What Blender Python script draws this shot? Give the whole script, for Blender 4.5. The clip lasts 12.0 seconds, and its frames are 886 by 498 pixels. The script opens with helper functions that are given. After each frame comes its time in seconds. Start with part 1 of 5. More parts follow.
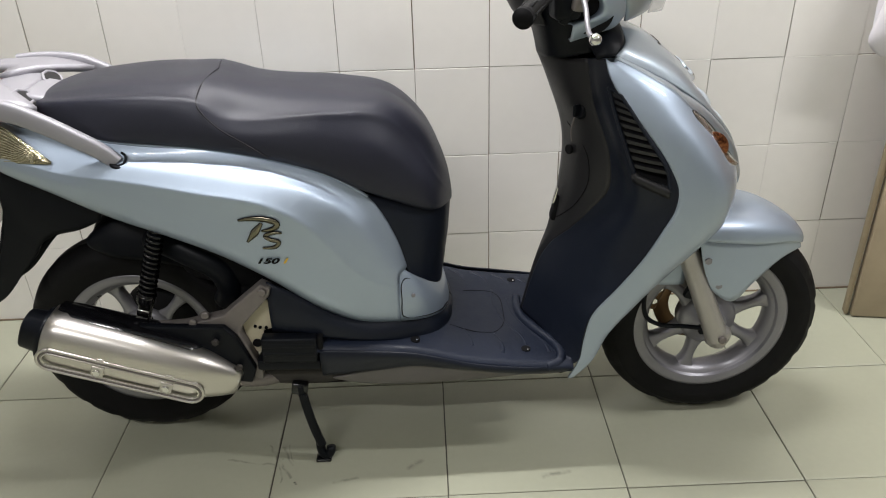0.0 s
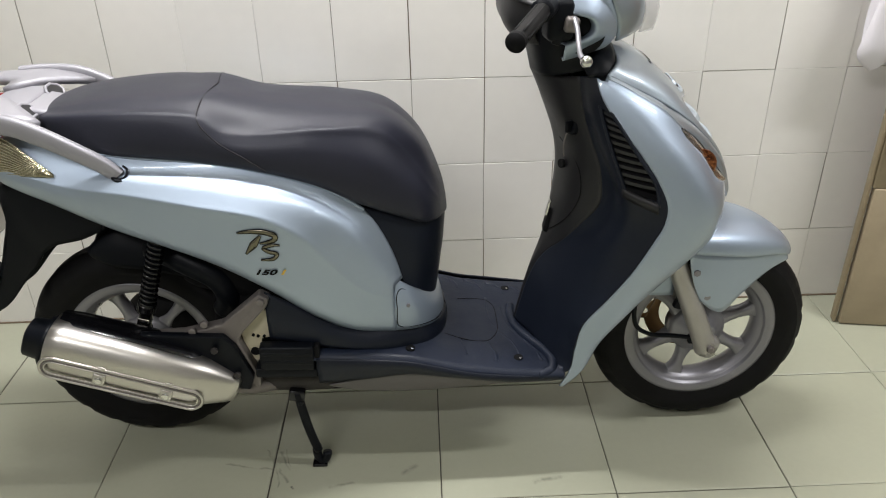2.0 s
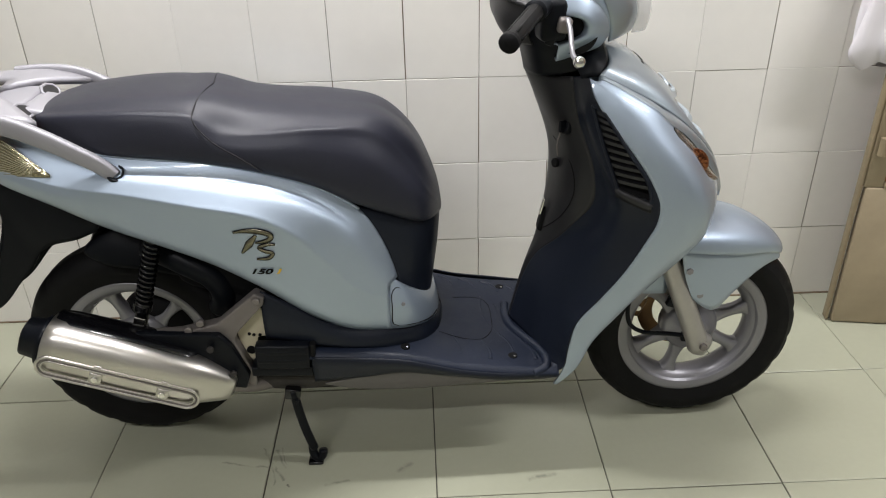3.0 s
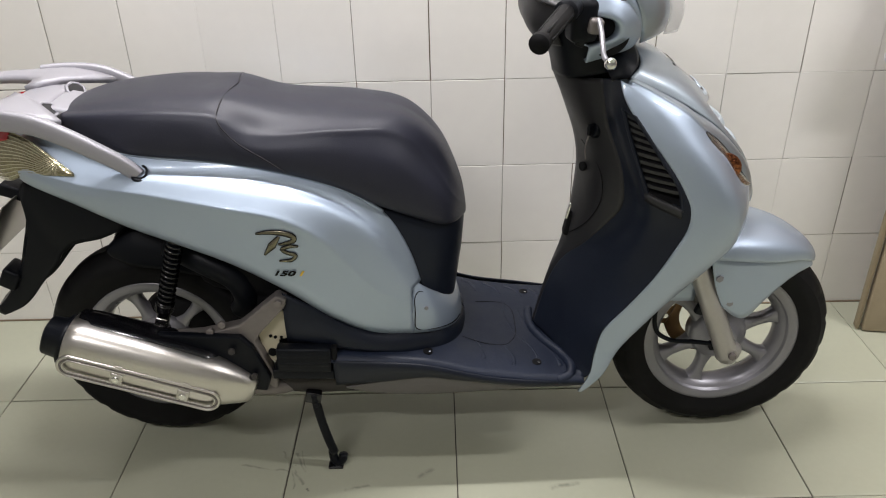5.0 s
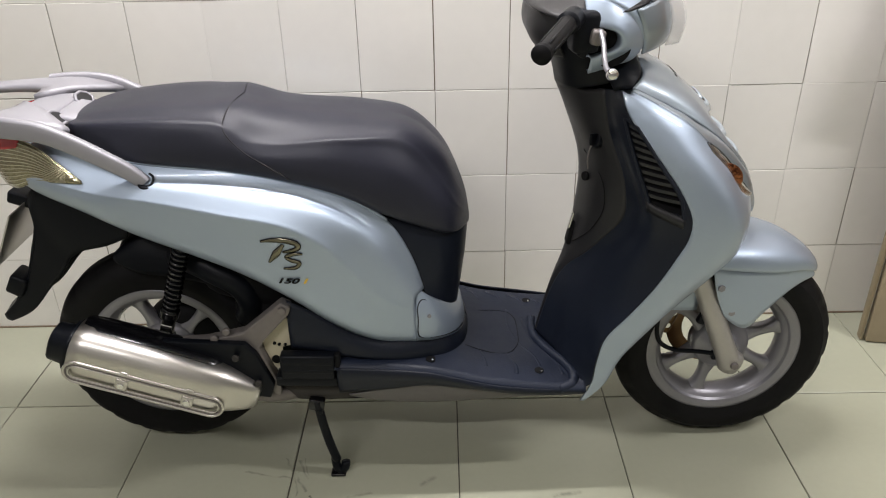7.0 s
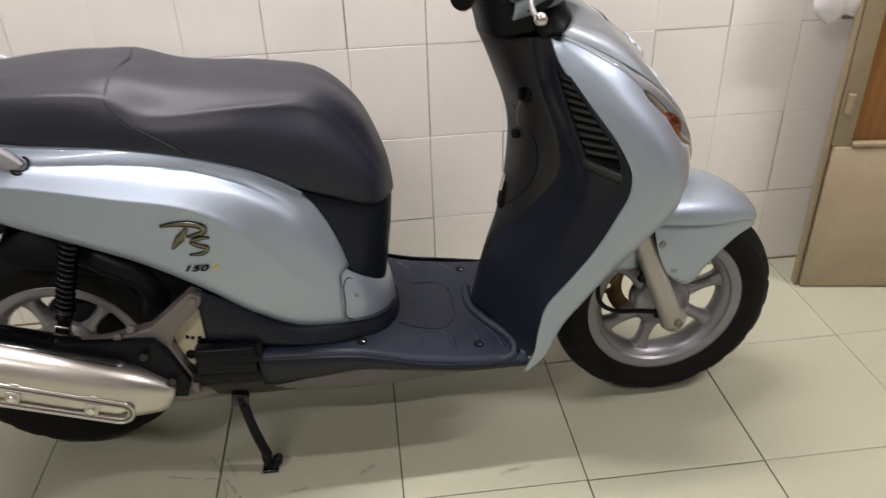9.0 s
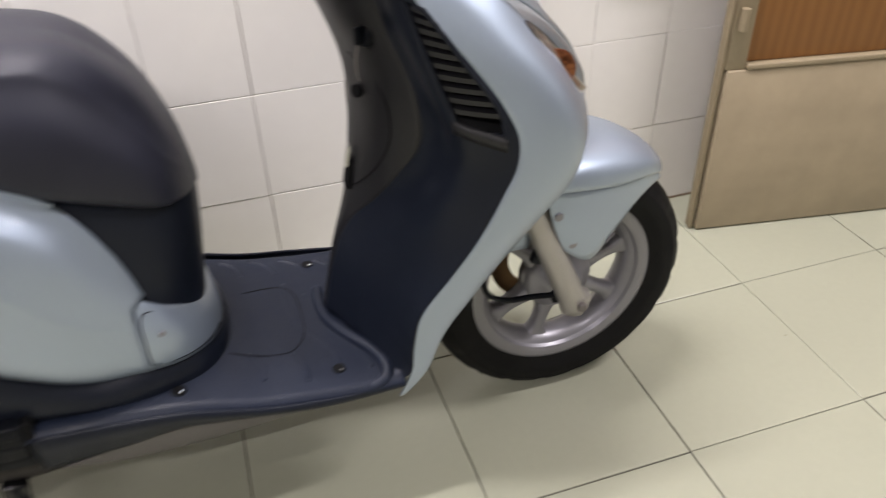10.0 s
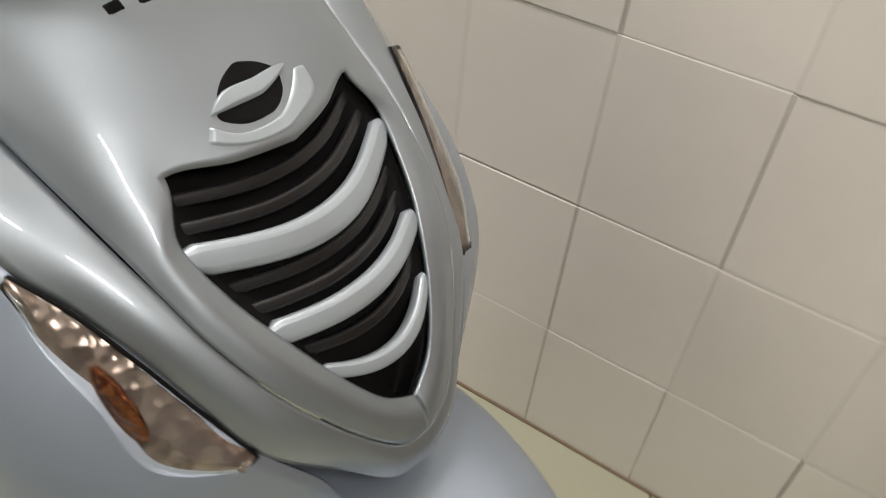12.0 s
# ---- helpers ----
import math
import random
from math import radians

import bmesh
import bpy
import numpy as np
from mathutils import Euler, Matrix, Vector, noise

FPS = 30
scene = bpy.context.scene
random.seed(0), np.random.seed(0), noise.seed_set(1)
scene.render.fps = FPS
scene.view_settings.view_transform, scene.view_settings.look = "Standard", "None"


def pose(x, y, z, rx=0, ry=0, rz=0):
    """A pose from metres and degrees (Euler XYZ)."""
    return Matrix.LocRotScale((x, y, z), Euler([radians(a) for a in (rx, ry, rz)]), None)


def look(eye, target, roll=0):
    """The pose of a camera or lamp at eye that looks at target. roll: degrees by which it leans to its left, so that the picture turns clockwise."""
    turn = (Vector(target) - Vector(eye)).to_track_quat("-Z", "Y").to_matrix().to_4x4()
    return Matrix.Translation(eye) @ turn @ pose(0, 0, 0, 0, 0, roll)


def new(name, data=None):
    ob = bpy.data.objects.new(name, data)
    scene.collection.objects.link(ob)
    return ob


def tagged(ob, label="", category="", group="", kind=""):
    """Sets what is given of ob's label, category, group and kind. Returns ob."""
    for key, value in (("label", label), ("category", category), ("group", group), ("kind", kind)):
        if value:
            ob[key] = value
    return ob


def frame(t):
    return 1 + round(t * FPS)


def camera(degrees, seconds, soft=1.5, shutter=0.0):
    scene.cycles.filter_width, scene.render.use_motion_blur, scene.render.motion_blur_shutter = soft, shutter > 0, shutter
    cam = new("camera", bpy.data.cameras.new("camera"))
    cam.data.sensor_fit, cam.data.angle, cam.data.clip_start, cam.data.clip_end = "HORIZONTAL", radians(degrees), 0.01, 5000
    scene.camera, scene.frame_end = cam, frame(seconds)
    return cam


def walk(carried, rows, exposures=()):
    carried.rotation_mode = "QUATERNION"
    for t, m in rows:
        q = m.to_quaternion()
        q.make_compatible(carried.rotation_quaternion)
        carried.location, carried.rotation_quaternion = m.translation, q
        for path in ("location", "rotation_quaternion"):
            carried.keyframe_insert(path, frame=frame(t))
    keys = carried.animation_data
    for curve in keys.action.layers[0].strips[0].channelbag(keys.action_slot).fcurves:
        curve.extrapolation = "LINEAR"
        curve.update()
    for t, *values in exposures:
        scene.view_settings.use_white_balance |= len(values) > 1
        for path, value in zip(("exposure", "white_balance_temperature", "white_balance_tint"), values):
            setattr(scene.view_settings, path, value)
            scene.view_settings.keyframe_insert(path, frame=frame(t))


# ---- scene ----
cam = camera(60.0, 12.0, soft=1.1, shutter=0.5)
PATH = [
    (0, (0.224, -2.039, 1.291), (0.257, -0.279, 0.342), -1.67),
    (0.5, (0.227, -2.034, 1.286), (0.256, -0.274, 0.336), -1.63),
    (1, (0.226, -2.031, 1.298), (0.255, -0.274, 0.342), -1.49),
    (1.5, (0.229, -2.042, 1.321), (0.260, -0.286, 0.364), -1.39),
    (2, (0.230, -2.052, 1.340), (0.270, -0.299, 0.377), -1.29),
    (2.5, (0.231, -2.058, 1.346), (0.279, -0.308, 0.379), -1.20),
    (3, (0.232, -2.062, 1.345), (0.283, -0.311, 0.380), -1.22),
    (5, (0.221, -2.038, 1.337), (0.223, -0.284, 0.377), -1.30),
    (5.5, (0.220, -2.043, 1.339), (0.208, -0.284, 0.386), -1.31),
    (6, (0.220, -2.048, 1.339), (0.202, -0.284, 0.397), -1.35),
    (6.5, (0.226, -2.050, 1.341), (0.207, -0.283, 0.404), -1.38),
    (8.5, (0.223, -2.002, 1.317), (0.316, -0.255, 0.349), -1.40),
    (9, (0.232, -1.931, 1.290), (0.402, -0.221, 0.267), -1.95),
    (9.5, (0.219, -1.784, 1.224), (0.549, -0.150, 0.119), -1.24),
    (10, (0.327, -1.563, 1.170), (0.808, -0.015, -0.002), -1.61),
    (10.2, (0.385, -1.463, 1.147), (0.947, 0.032, -0.058), -1.48),
    (10.5, (0.496, -1.313, 1.126), (1.137, 0.103, -0.132), -1.53),
    (10.6, (0.539, -1.259, 1.111), (1.187, 0.137, -0.166), -1.49),
    (11, (0.721, -1.089, 1.097), (1.140, 0.354, -0.224), 1.15),
    (11.1, (0.760, -1.059, 1.099), (1.067, 0.413, -0.219), 1.20),
    (11.5, (0.905, -0.941, 1.130), (0.690, 0.548, -0.188), 1.73),
    (11.7, (0.978, -0.878, 1.123), (0.531, 0.549, -0.205), 2.76),
    (12, (1.058, -0.801, 1.127), (0.317, 0.490, -0.209), 5.74),
]
walk(cam, [(t, look(eye, target, roll)) for t, eye, target, roll in PATH],
     ((0, 0.03, 6500, 8), (2, 0.05, 6500, 7), (5, 0.03, 6500, 10), (6.5, 0.05, 6550, 10), (8.5, 0.05, 6820, 12), (9, 0.10, 6900, 14), (9.5, 0.16, 6700, 14), (10, 0.32, 6600, 15), (10.5, 0.22, 6500, 17), (11, -0.04, 6550, 23), (11.5, -0.27, 7250, 15), (12, -0.36, 7250, 10)))

# ---- world and lights ----
world = bpy.data.worlds.new("world")
scene.world = world
world.use_nodes = True
world.node_tree.nodes["Background"].inputs[0].default_value = (0.9, 0.95, 1.0, 1)
world.node_tree.nodes["Background"].inputs[1].default_value = 0.05

CENTRE_Y = -0.485          # the scooter's middle plane
ROOM = (-2.957, 4.243, -3.998, 0.0, 2.8)   # x0, x1, y0, y1, height


# ---- mesh helpers ----
def curve(pts, n):
    """n points along a smooth line through pts."""
    p = np.array(pts, float)
    if len(p) == 2:
        return p[0] + (p[1] - p[0]) * np.linspace(0, 1, n)[:, None]
    k = np.r_[0, np.cumsum(np.sqrt(np.linalg.norm(np.diff(p, axis=0), axis=1)) ** 1.4 + 1e-6)]
    d = np.diff(p, axis=0) / np.diff(k)[:, None]
    h = np.diff(k)
    m = np.empty_like(p)
    m[1:-1] = (d[:-1] * h[1:, None] + d[1:] * h[:-1, None]) / (h[:-1] + h[1:])[:, None]
    m[0], m[-1] = 1.5 * d[0] - 0.5 * m[1], 1.5 * d[-1] - 0.5 * m[-2]
    u = np.linspace(0, k[-1], n)
    j = np.clip(np.searchsorted(k, u, side="right") - 1, 0, len(h) - 1)
    t = ((u - k[j]) / h[j])[:, None]
    H = h[j][:, None]
    return (p[j] * (2 * t**3 - 3 * t**2 + 1) + m[j] * H * (t**3 - 2 * t**2 + t)
            + p[j + 1] * (3 * t**2 - 2 * t**3) + m[j + 1] * H * (t**3 - t**2))


def curve_knots(pts, per):
    """A smooth line through pts with the same count of steps between each two."""
    p = np.array(pts, float)
    m = np.gradient(p, axis=0)
    out = [p[0]]
    for i in range(len(p) - 1):
        for t in np.linspace(0, 1, per + 1)[1:]:
            out.append(p[i] * (2 * t**3 - 3 * t**2 + 1) + m[i] * (t**3 - 2 * t**2 + t) + p[i + 1] * (3 * t**2 - 2 * t**3) + m[i + 1] * (t**3 - t**2))
    return np.array(out)


def loft(rails, nu=40, nv=16):
    """A grid of points over rails, each a smooth line of (x, s, z), s towards the right-hand side."""
    r = np.stack([curve(q, nu) for q in rails])
    g = np.stack([curve(r[:, i], nv) for i in range(nu)])
    g[:, :, 1] *= -1
    return g


def flip(g):
    """The other side's copy of a grid."""
    q = g.copy()
    q[:, :, 1] *= -1
    return q[::-1]


def both(g):
    """A grid whose last line lies on the middle plane, joined with its mirror image."""
    q = g.copy()
    q[:, :, 1] *= -1
    return np.concatenate([g, q[:, -2::-1]], axis=1)


def mesh_of(name, verts, faces, smooth=True):
    me = bpy.data.meshes.new(name)
    me.from_pydata([tuple(map(float, v)) for v in verts], [], faces)
    me.validate()
    if smooth:
        me.polygons.foreach_set("use_smooth", [True] * len(me.polygons))
    me.update()
    return me


def grid_mesh(name, g, wrap_u=False, wrap_v=False):
    nu, nv = g.shape[:2]
    f = []
    for i in range(nu if wrap_u else nu - 1):
        for j in range(nv if wrap_v else nv - 1):
            a, b, c, d = i * nv + j, ((i + 1) % nu) * nv + j, ((i + 1) % nu) * nv + (j + 1) % nv, i * nv + (j + 1) % nv
            f.append((a, b, c, d))
    return mesh_of(name, g.reshape(-1, 3), f)


def part(name, data, mat, parent, label=""):
    """Links a mesh or bmesh as one part of a thing."""
    if isinstance(data, bmesh.types.BMesh):
        me = bpy.data.meshes.new(name)
        data.to_mesh(me)
        data.free()
        data = me
    if mat and not data.materials:
        data.materials.append(mat)
    ob = new(name, data)
    ob.parent = parent
    if label:
        tagged(ob, label)
    return ob


def thick(ob, t=0.003, offset=-1.0, bevel=0.0):
    m = ob.modifiers.new("thickness", "SOLIDIFY")
    m.thickness, m.offset = t, offset
    if bevel:
        b = ob.modifiers.new("edge", "BEVEL")
        b.width, b.segments, b.limit_method = bevel, 2, "ANGLE"
    return ob


def skin(name, g, mat, parent, t=0.003, label="", offset=-1.0):
    """A panel with thickness from a grid. Faces are turned outwards from the middle plane."""
    me = grid_mesh(name, g)
    bm = bmesh.new()
    bm.from_mesh(me)
    bmesh.ops.remove_doubles(bm, verts=bm.verts, dist=1e-5)
    bmesh.ops.recalc_face_normals(bm, faces=bm.faces)
    for f in bm.faces:
        f.smooth = True
    bm.to_mesh(me)
    bm.free()
    ob = part(name, me, mat, parent, label)
    return thick(ob, t, 0.0) if t else ob


def tube(name, pts, r, mat, parent, n=40, k=12, label="", r1=None, smooth_line=True):
    """A round rod along a line of (x, s, z)."""
    c = curve(pts, n) if smooth_line else np.array(pts, float)
    c = c * (1, -1, 1)
    n = len(c)
    d = np.gradient(c, axis=0)
    d /= np.linalg.norm(d, axis=1)[:, None] + 1e-12
    up = np.array((0.0, 0, 1)) if abs(d[0][2]) < 0.9 else np.array((1.0, 0, 0))
    rings = []
    for i in range(n):
        a = np.cross(d[i], up)
        a /= np.linalg.norm(a)
        up = np.cross(a, d[i])
        rr = r if r1 is None else r + (r1 - r) * i / (n - 1)
        w = np.linspace(0, 2 * np.pi, k, endpoint=False)
        rings.append(c[i] + rr * (np.cos(w)[:, None] * a + np.sin(w)[:, None] * up))
    v = np.concatenate(rings)
    f = [(i * k + j, i * k + (j + 1) % k, (i + 1) * k + (j + 1) % k, (i + 1) * k + j) for i in range(n - 1) for j in range(k)]
    f += [tuple(range(k))[::-1], tuple((n - 1) * k + j for j in range(k))]
    return part(name, mesh_of(name, v, f), mat, parent, label)


def lathe(name, profile, mat, parent, at, n=72, shape=None, label=""):
    """Revolves (radius, sideways) round the wheel's axle at (x, s, z)."""
    v, f, k = [], [], len(profile)
    for i in range(n):
        w = 2 * math.pi * i / n
        for j, (r, y) in enumerate(profile):
            rr = r + (shape(i, j) if shape else 0)
            v.append((at[0] + rr * math.cos(w), -at[1] - y, at[2] + rr * math.sin(w)))
    for i in range(n):
        for j in range(k - 1):
            f.append((i * k + j, i * k + j + 1, ((i + 1) % n) * k + j + 1, ((i + 1) % n) * k + j))
    return part(name, mesh_of(name, v, f), mat, parent, label)


def rounded_box(size, bevel=0.01, seg=3):
    bm = bmesh.new()
    bmesh.ops.create_cube(bm, size=1)
    for v in bm.verts:
        v.co = Vector((v.co.x * size[0], v.co.y * size[1], v.co.z * size[2]))
    if bevel:
        bmesh.ops.bevel(bm, geom=bm.edges[:], offset=bevel, segments=seg, profile=0.5, affect="EDGES")
    for f in bm.faces:
        f.smooth = True
    return bm


def block(name, centre, size, mat, parent, turn=(0, 0, 0), bevel=0.006, label="", seg=3):
    """A box with rounded edges at (x, s, z)."""
    bm = rounded_box(size, bevel, seg)
    bm.transform(pose(centre[0], -centre[1], centre[2], *turn))
    return part(name, bm, mat, parent, label)


def plate(name, outline, depth, mat, parent, label="", bevel=0.0015, sideways=0.0):
    """A flat piece cut to an outline of (x, z), standing at s = sideways, with thickness towards the middle."""
    bm = bmesh.new()
    vs = [bm.verts.new((x, -sideways, z)) for x, z in outline]
    f = bm.faces.new(vs)
    r = bmesh.ops.extrude_face_region(bm, geom=[f])
    for v in r["geom"]:
        if isinstance(v, bmesh.types.BMVert):
            v.co.y += depth
    bmesh.ops.recalc_face_normals(bm, faces=bm.faces)
    if bevel:
        bmesh.ops.bevel(bm, geom=bm.edges[:], offset=bevel, segments=2, profile=0.5, affect="EDGES")
    return part(name, bm, mat, parent, label)


def disc(name, centre, axis, r, h, mat, parent, n=20, label="", bevel=0.2):
    """A short round piece, such as a bolt head, at (x, s, z) with its axis given in (x, s, z)."""
    bm = bmesh.new()
    bmesh.ops.create_cone(bm, cap_ends=True, segments=n, radius1=r, radius2=r, depth=h)
    if bevel:
        bmesh.ops.bevel(bm, geom=[e for e in bm.edges if abs(e.verts[0].co.z - e.verts[1].co.z) < 1e-6], offset=min(r, h) * bevel, segments=2, profile=0.5, affect="EDGES")
    q = Vector((axis[0], -axis[1], axis[2])).to_track_quat("Z", "Y").to_matrix().to_4x4()
    bm.transform(Matrix.Translation((centre[0], -centre[1], centre[2])) @ q)
    for f in bm.faces:
        f.smooth = len(f.verts) == 4
    return part(name, bm, mat, parent, label)


# ---- materials ----
def material(name, colour, rough=0.5, metal=0.0, coat=0.0, grain=None, mottle=0.0, bump=0.0, scale=60.0, spread=0.0, rough_spread=0.0, coat_rough=0.05, big=4.0, gloss=0.5):
    """A surface with fine grain and larger blotches. spread: how far pieces differ from one another."""
    m = bpy.data.materials.new(name)
    m.use_nodes = True
    t = m.node_tree
    b = t.nodes["Principled BSDF"]
    b.inputs["Metallic"].default_value = metal
    b.inputs["Roughness"].default_value = rough
    b.inputs["Coat Weight"].default_value = coat
    b.inputs["Specular IOR Level"].default_value = gloss
    b.inputs["Coat Roughness"].default_value = coat_rough
    geo = t.nodes.new("ShaderNodeTexCoord")
    small = t.nodes.new("ShaderNodeTexNoise")
    small.inputs["Scale"].default_value = scale
    small.inputs["Detail"].default_value = 4
    large = t.nodes.new("ShaderNodeTexNoise")
    large.inputs["Scale"].default_value = big
    large.inputs["Detail"].default_value = 5
    large.inputs["Roughness"].default_value = 0.65
    for n in (small, large):
        t.links.new(geo.outputs["Object"], n.inputs["Vector"])
    dark = tuple(c * (1 - 0.55 * mottle) for c in colour)
    light = tuple(min(1, c * (1 + 0.45 * mottle)) for c in colour)
    ramp = t.nodes.new("ShaderNodeMix")
    ramp.data_type = "RGBA"
    ramp.inputs["A"].default_value = (*dark, 1)
    ramp.inputs["B"].default_value = (*light, 1)
    mix = t.nodes.new("ShaderNodeMath")
    mix.operation = "MULTIPLY_ADD"
    mix.inputs[1].default_value = 0.35
    t.links.new(small.outputs["Fac"], mix.inputs[0])
    half = t.nodes.new("ShaderNodeMath")
    half.operation = "MULTIPLY"
    half.inputs[1].default_value = 0.65
    t.links.new(large.outputs["Fac"], half.inputs[0])
    t.links.new(half.outputs[0], mix.inputs[2])
    t.links.new(mix.outputs[0], ramp.inputs["Factor"])
    out = ramp.outputs["Result"]
    if spread:
        info = t.nodes.new("ShaderNodeObjectInfo")
        hsv = t.nodes.new("ShaderNodeHueSaturation")
        rng = t.nodes.new("ShaderNodeMapRange")
        rng.inputs["To Min"].default_value, rng.inputs["To Max"].default_value = 1 - spread, 1 + spread
        t.links.new(info.outputs["Random"], rng.inputs["Value"])
        t.links.new(rng.outputs[0], hsv.inputs["Value"])
        t.links.new(out, hsv.inputs["Color"])
        out = hsv.outputs[0]
    t.links.new(out, b.inputs["Base Color"])
    if rough_spread:
        rr = t.nodes.new("ShaderNodeMapRange")
        rr.inputs["From Min"].default_value, rr.inputs["From Max"].default_value = 0.3, 0.7
        rr.inputs["To Min"].default_value, rr.inputs["To Max"].default_value = max(0.02, rough - rough_spread), min(1, rough + rough_spread)
        t.links.new(large.outputs["Fac"], rr.inputs["Value"])
        t.links.new(rr.outputs[0], b.inputs["Roughness"])
    if bump:
        bp = t.nodes.new("ShaderNodeBump")
        bp.inputs["Strength"].default_value = 1.0
        bp.inputs["Distance"].default_value = bump
        t.links.new(small.outputs["Fac"], bp.inputs["Height"])
        t.links.new(bp.outputs[0], b.inputs["Normal"])
    return m


def glass(name, colour, rough=0.02, ior=1.45):
    m = bpy.data.materials.new(name)
    m.use_nodes = True
    b = m.node_tree.nodes["Principled BSDF"]
    b.inputs["Base Color"].default_value = (*colour, 1)
    b.inputs["Roughness"].default_value = rough
    b.inputs["Transmission Weight"].default_value = 1.0
    b.inputs["IOR"].default_value = ior
    return m


PAINT = material("silver blue metallic paint", (0.372, 0.442, 0.535), 0.50, 0.72, coat=0.8, mottle=0.08, scale=900, big=3, rough_spread=0.03, coat_rough=0.025)
PAINT_GREY = material("grey silver metallic paint", (0.335, 0.385, 0.43), 0.46, 0.80, coat=0.9, mottle=0.08, scale=900, big=3, rough_spread=0.04, coat_rough=0.02)
SLAT = material("dark grey slat plastic", (0.014, 0.014, 0.016), 0.34, mottle=0.2, gloss=0.48)
PALE = material("pale silver trim", (0.44, 0.51, 0.57), 0.38, 0.35, coat=0.3, mottle=0.06, scale=300)
RACK = material("silver painted casting", (0.325, 0.318, 0.345), 0.5, 0.3, mottle=0.06, scale=400, bump=0.0001)
BLACK = material("black moulded plastic", (0.0036, 0.0045, 0.0068), 0.42, mottle=0.35, scale=500, bump=0.00012, rough_spread=0.10, gloss=0.16)
GLOSS = material("glossy black enamel", (0.004, 0.004, 0.005), 0.17, mottle=0.2, gloss=0.5)
NAVY = material("navy black moulded plastic", (0.0070, 0.0096, 0.0175), 0.42, mottle=0.35, scale=500, bump=0.00015, rough_spread=0.10, gloss=0.28)
BROWN = material("worn brown black plastic", (0.017, 0.0165, 0.018), 0.40, mottle=0.4, scale=300, bump=0.00012, rough_spread=0.12, big=7, gloss=0.35)
MAT_FLOOR = material("worn blue grey footboard plastic", (0.0108, 0.0155, 0.0300), 0.46, mottle=0.7, scale=160, bump=0.0004, rough_spread=0.15, big=18, gloss=0.28)
VINYL = material("black grained seat vinyl", (0.0190, 0.0200, 0.0310), 0.39, mottle=0.3, scale=700, bump=0.0004, rough_spread=0.06, gloss=0.32)
SEAM = material("dark thread", (0.012, 0.011, 0.013), 0.8)
RUBBER = material("tyre rubber", (0.0045, 0.0043, 0.0046), 0.65, mottle=0.5, scale=150, bump=0.0003, rough_spread=0.1, big=9, gloss=0.2)
DARK = material("deep black", (0.0025, 0.0025, 0.003), 0.75, mottle=0.3, gloss=0.2)
ALLOY = material("grey painted alloy", (0.26, 0.255, 0.275), 0.36, 0.6, mottle=0.25, scale=250, bump=0.0001, rough_spread=0.12)
FORK = material("silver grey fork tube", (0.42, 0.40, 0.38), 0.38, 0.65, mottle=0.25, scale=120, rough_spread=0.1)
STEEL = material("brushed stainless steel", (0.58, 0.555, 0.52), 0.335, 1.0, mottle=0.08, scale=180, rough_spread=0.02, big=8)
CHROME = material("chrome", (0.72, 0.71, 0.69), 0.12, 1.0, mottle=0.08, rough_spread=0.05)
CAST = material("dirty cast aluminium", (0.20, 0.18, 0.17), 0.55, 0.5, mottle=0.5, scale=90, bump=0.0004, rough_spread=0.15)
DUSTY = material("dusty black steel", (0.045, 0.041, 0.038), 0.7, mottle=0.5, scale=90, gloss=0.2)
BELLY = material("dusty grey plastic", (0.125, 0.116, 0.114), 0.6, mottle=0.3, scale=120, rough_spread=0.1)
RUST = material("brassy worn caliper", (0.22, 0.13, 0.06), 0.45, 0.7, mottle=0.6, scale=60, big=20)
CREAM = material("cream plastic", (0.55, 0.50, 0.36), 0.5, mottle=0.15)
GOLD = material("dark gold tone sticker", (0.20, 0.185, 0.13), 0.22, 0.85, mottle=0.6, big=35)
YELLOW = material("yellow sticker", (0.70, 0.45, 0.05), 0.4)
WALL_TILE = material("glazed cream wall tile", (0.80, 0.776, 0.73), 0.22, mottle=0.14, scale=25, spread=0.025, rough_spread=0.05, bump=0.0003, big=3)
GROUT = material("dirty tile grout", (0.17, 0.125, 0.08), 0.9, mottle=0.6, scale=40)
FLOOR_TILE = material("worn pale green floor tile", (0.372, 0.378, 0.288), 0.30, mottle=0.19, scale=60, spread=0.03, rough_spread=0.03, bump=0.00004, big=2.2)
FLOOR_GROUT = material("black floor joint", (0.07, 0.065, 0.05), 0.9, mottle=0.5, scale=40)
for tile in (WALL_TILE, FLOOR_TILE):
    nt = tile.node_tree
    place = nt.nodes.new("ShaderNodeNewGeometry")
    for n in nt.nodes:
        if n.bl_idname == "ShaderNodeTexNoise":
            nt.links.new(place.outputs["Position"], n.inputs["Vector"])


def scuffed(mat, strokes, dark, amount):
    """Thin scuff strokes from one place on the floor to another, slightly bent, patchy and soft. strokes: (x, y, x1, y1, half width)."""
    t = mat.node_tree
    b = t.nodes["Principled BSDF"]
    pos = t.nodes["Geometry"].outputs["Position"]
    base = b.inputs["Base Color"].links[0].from_socket

    def node(kind, op, *values, clamp=False, out=0):
        n = t.nodes.new(kind)
        n.operation = op
        if clamp:
            n.use_clamp = True
        for k, v in enumerate(values):
            if isinstance(v, (int, float, tuple)):
                n.inputs[k].default_value = v
            else:
                t.links.new(v, n.inputs[k])
        return n.outputs[out]
    M, V = "ShaderNodeMath", "ShaderNodeVectorMath"
    noise = t.nodes.new("ShaderNodeTexNoise")
    noise.inputs["Scale"].default_value, noise.inputs["Detail"].default_value = 16.0, 3.0
    t.links.new(pos, noise.inputs["Vector"])
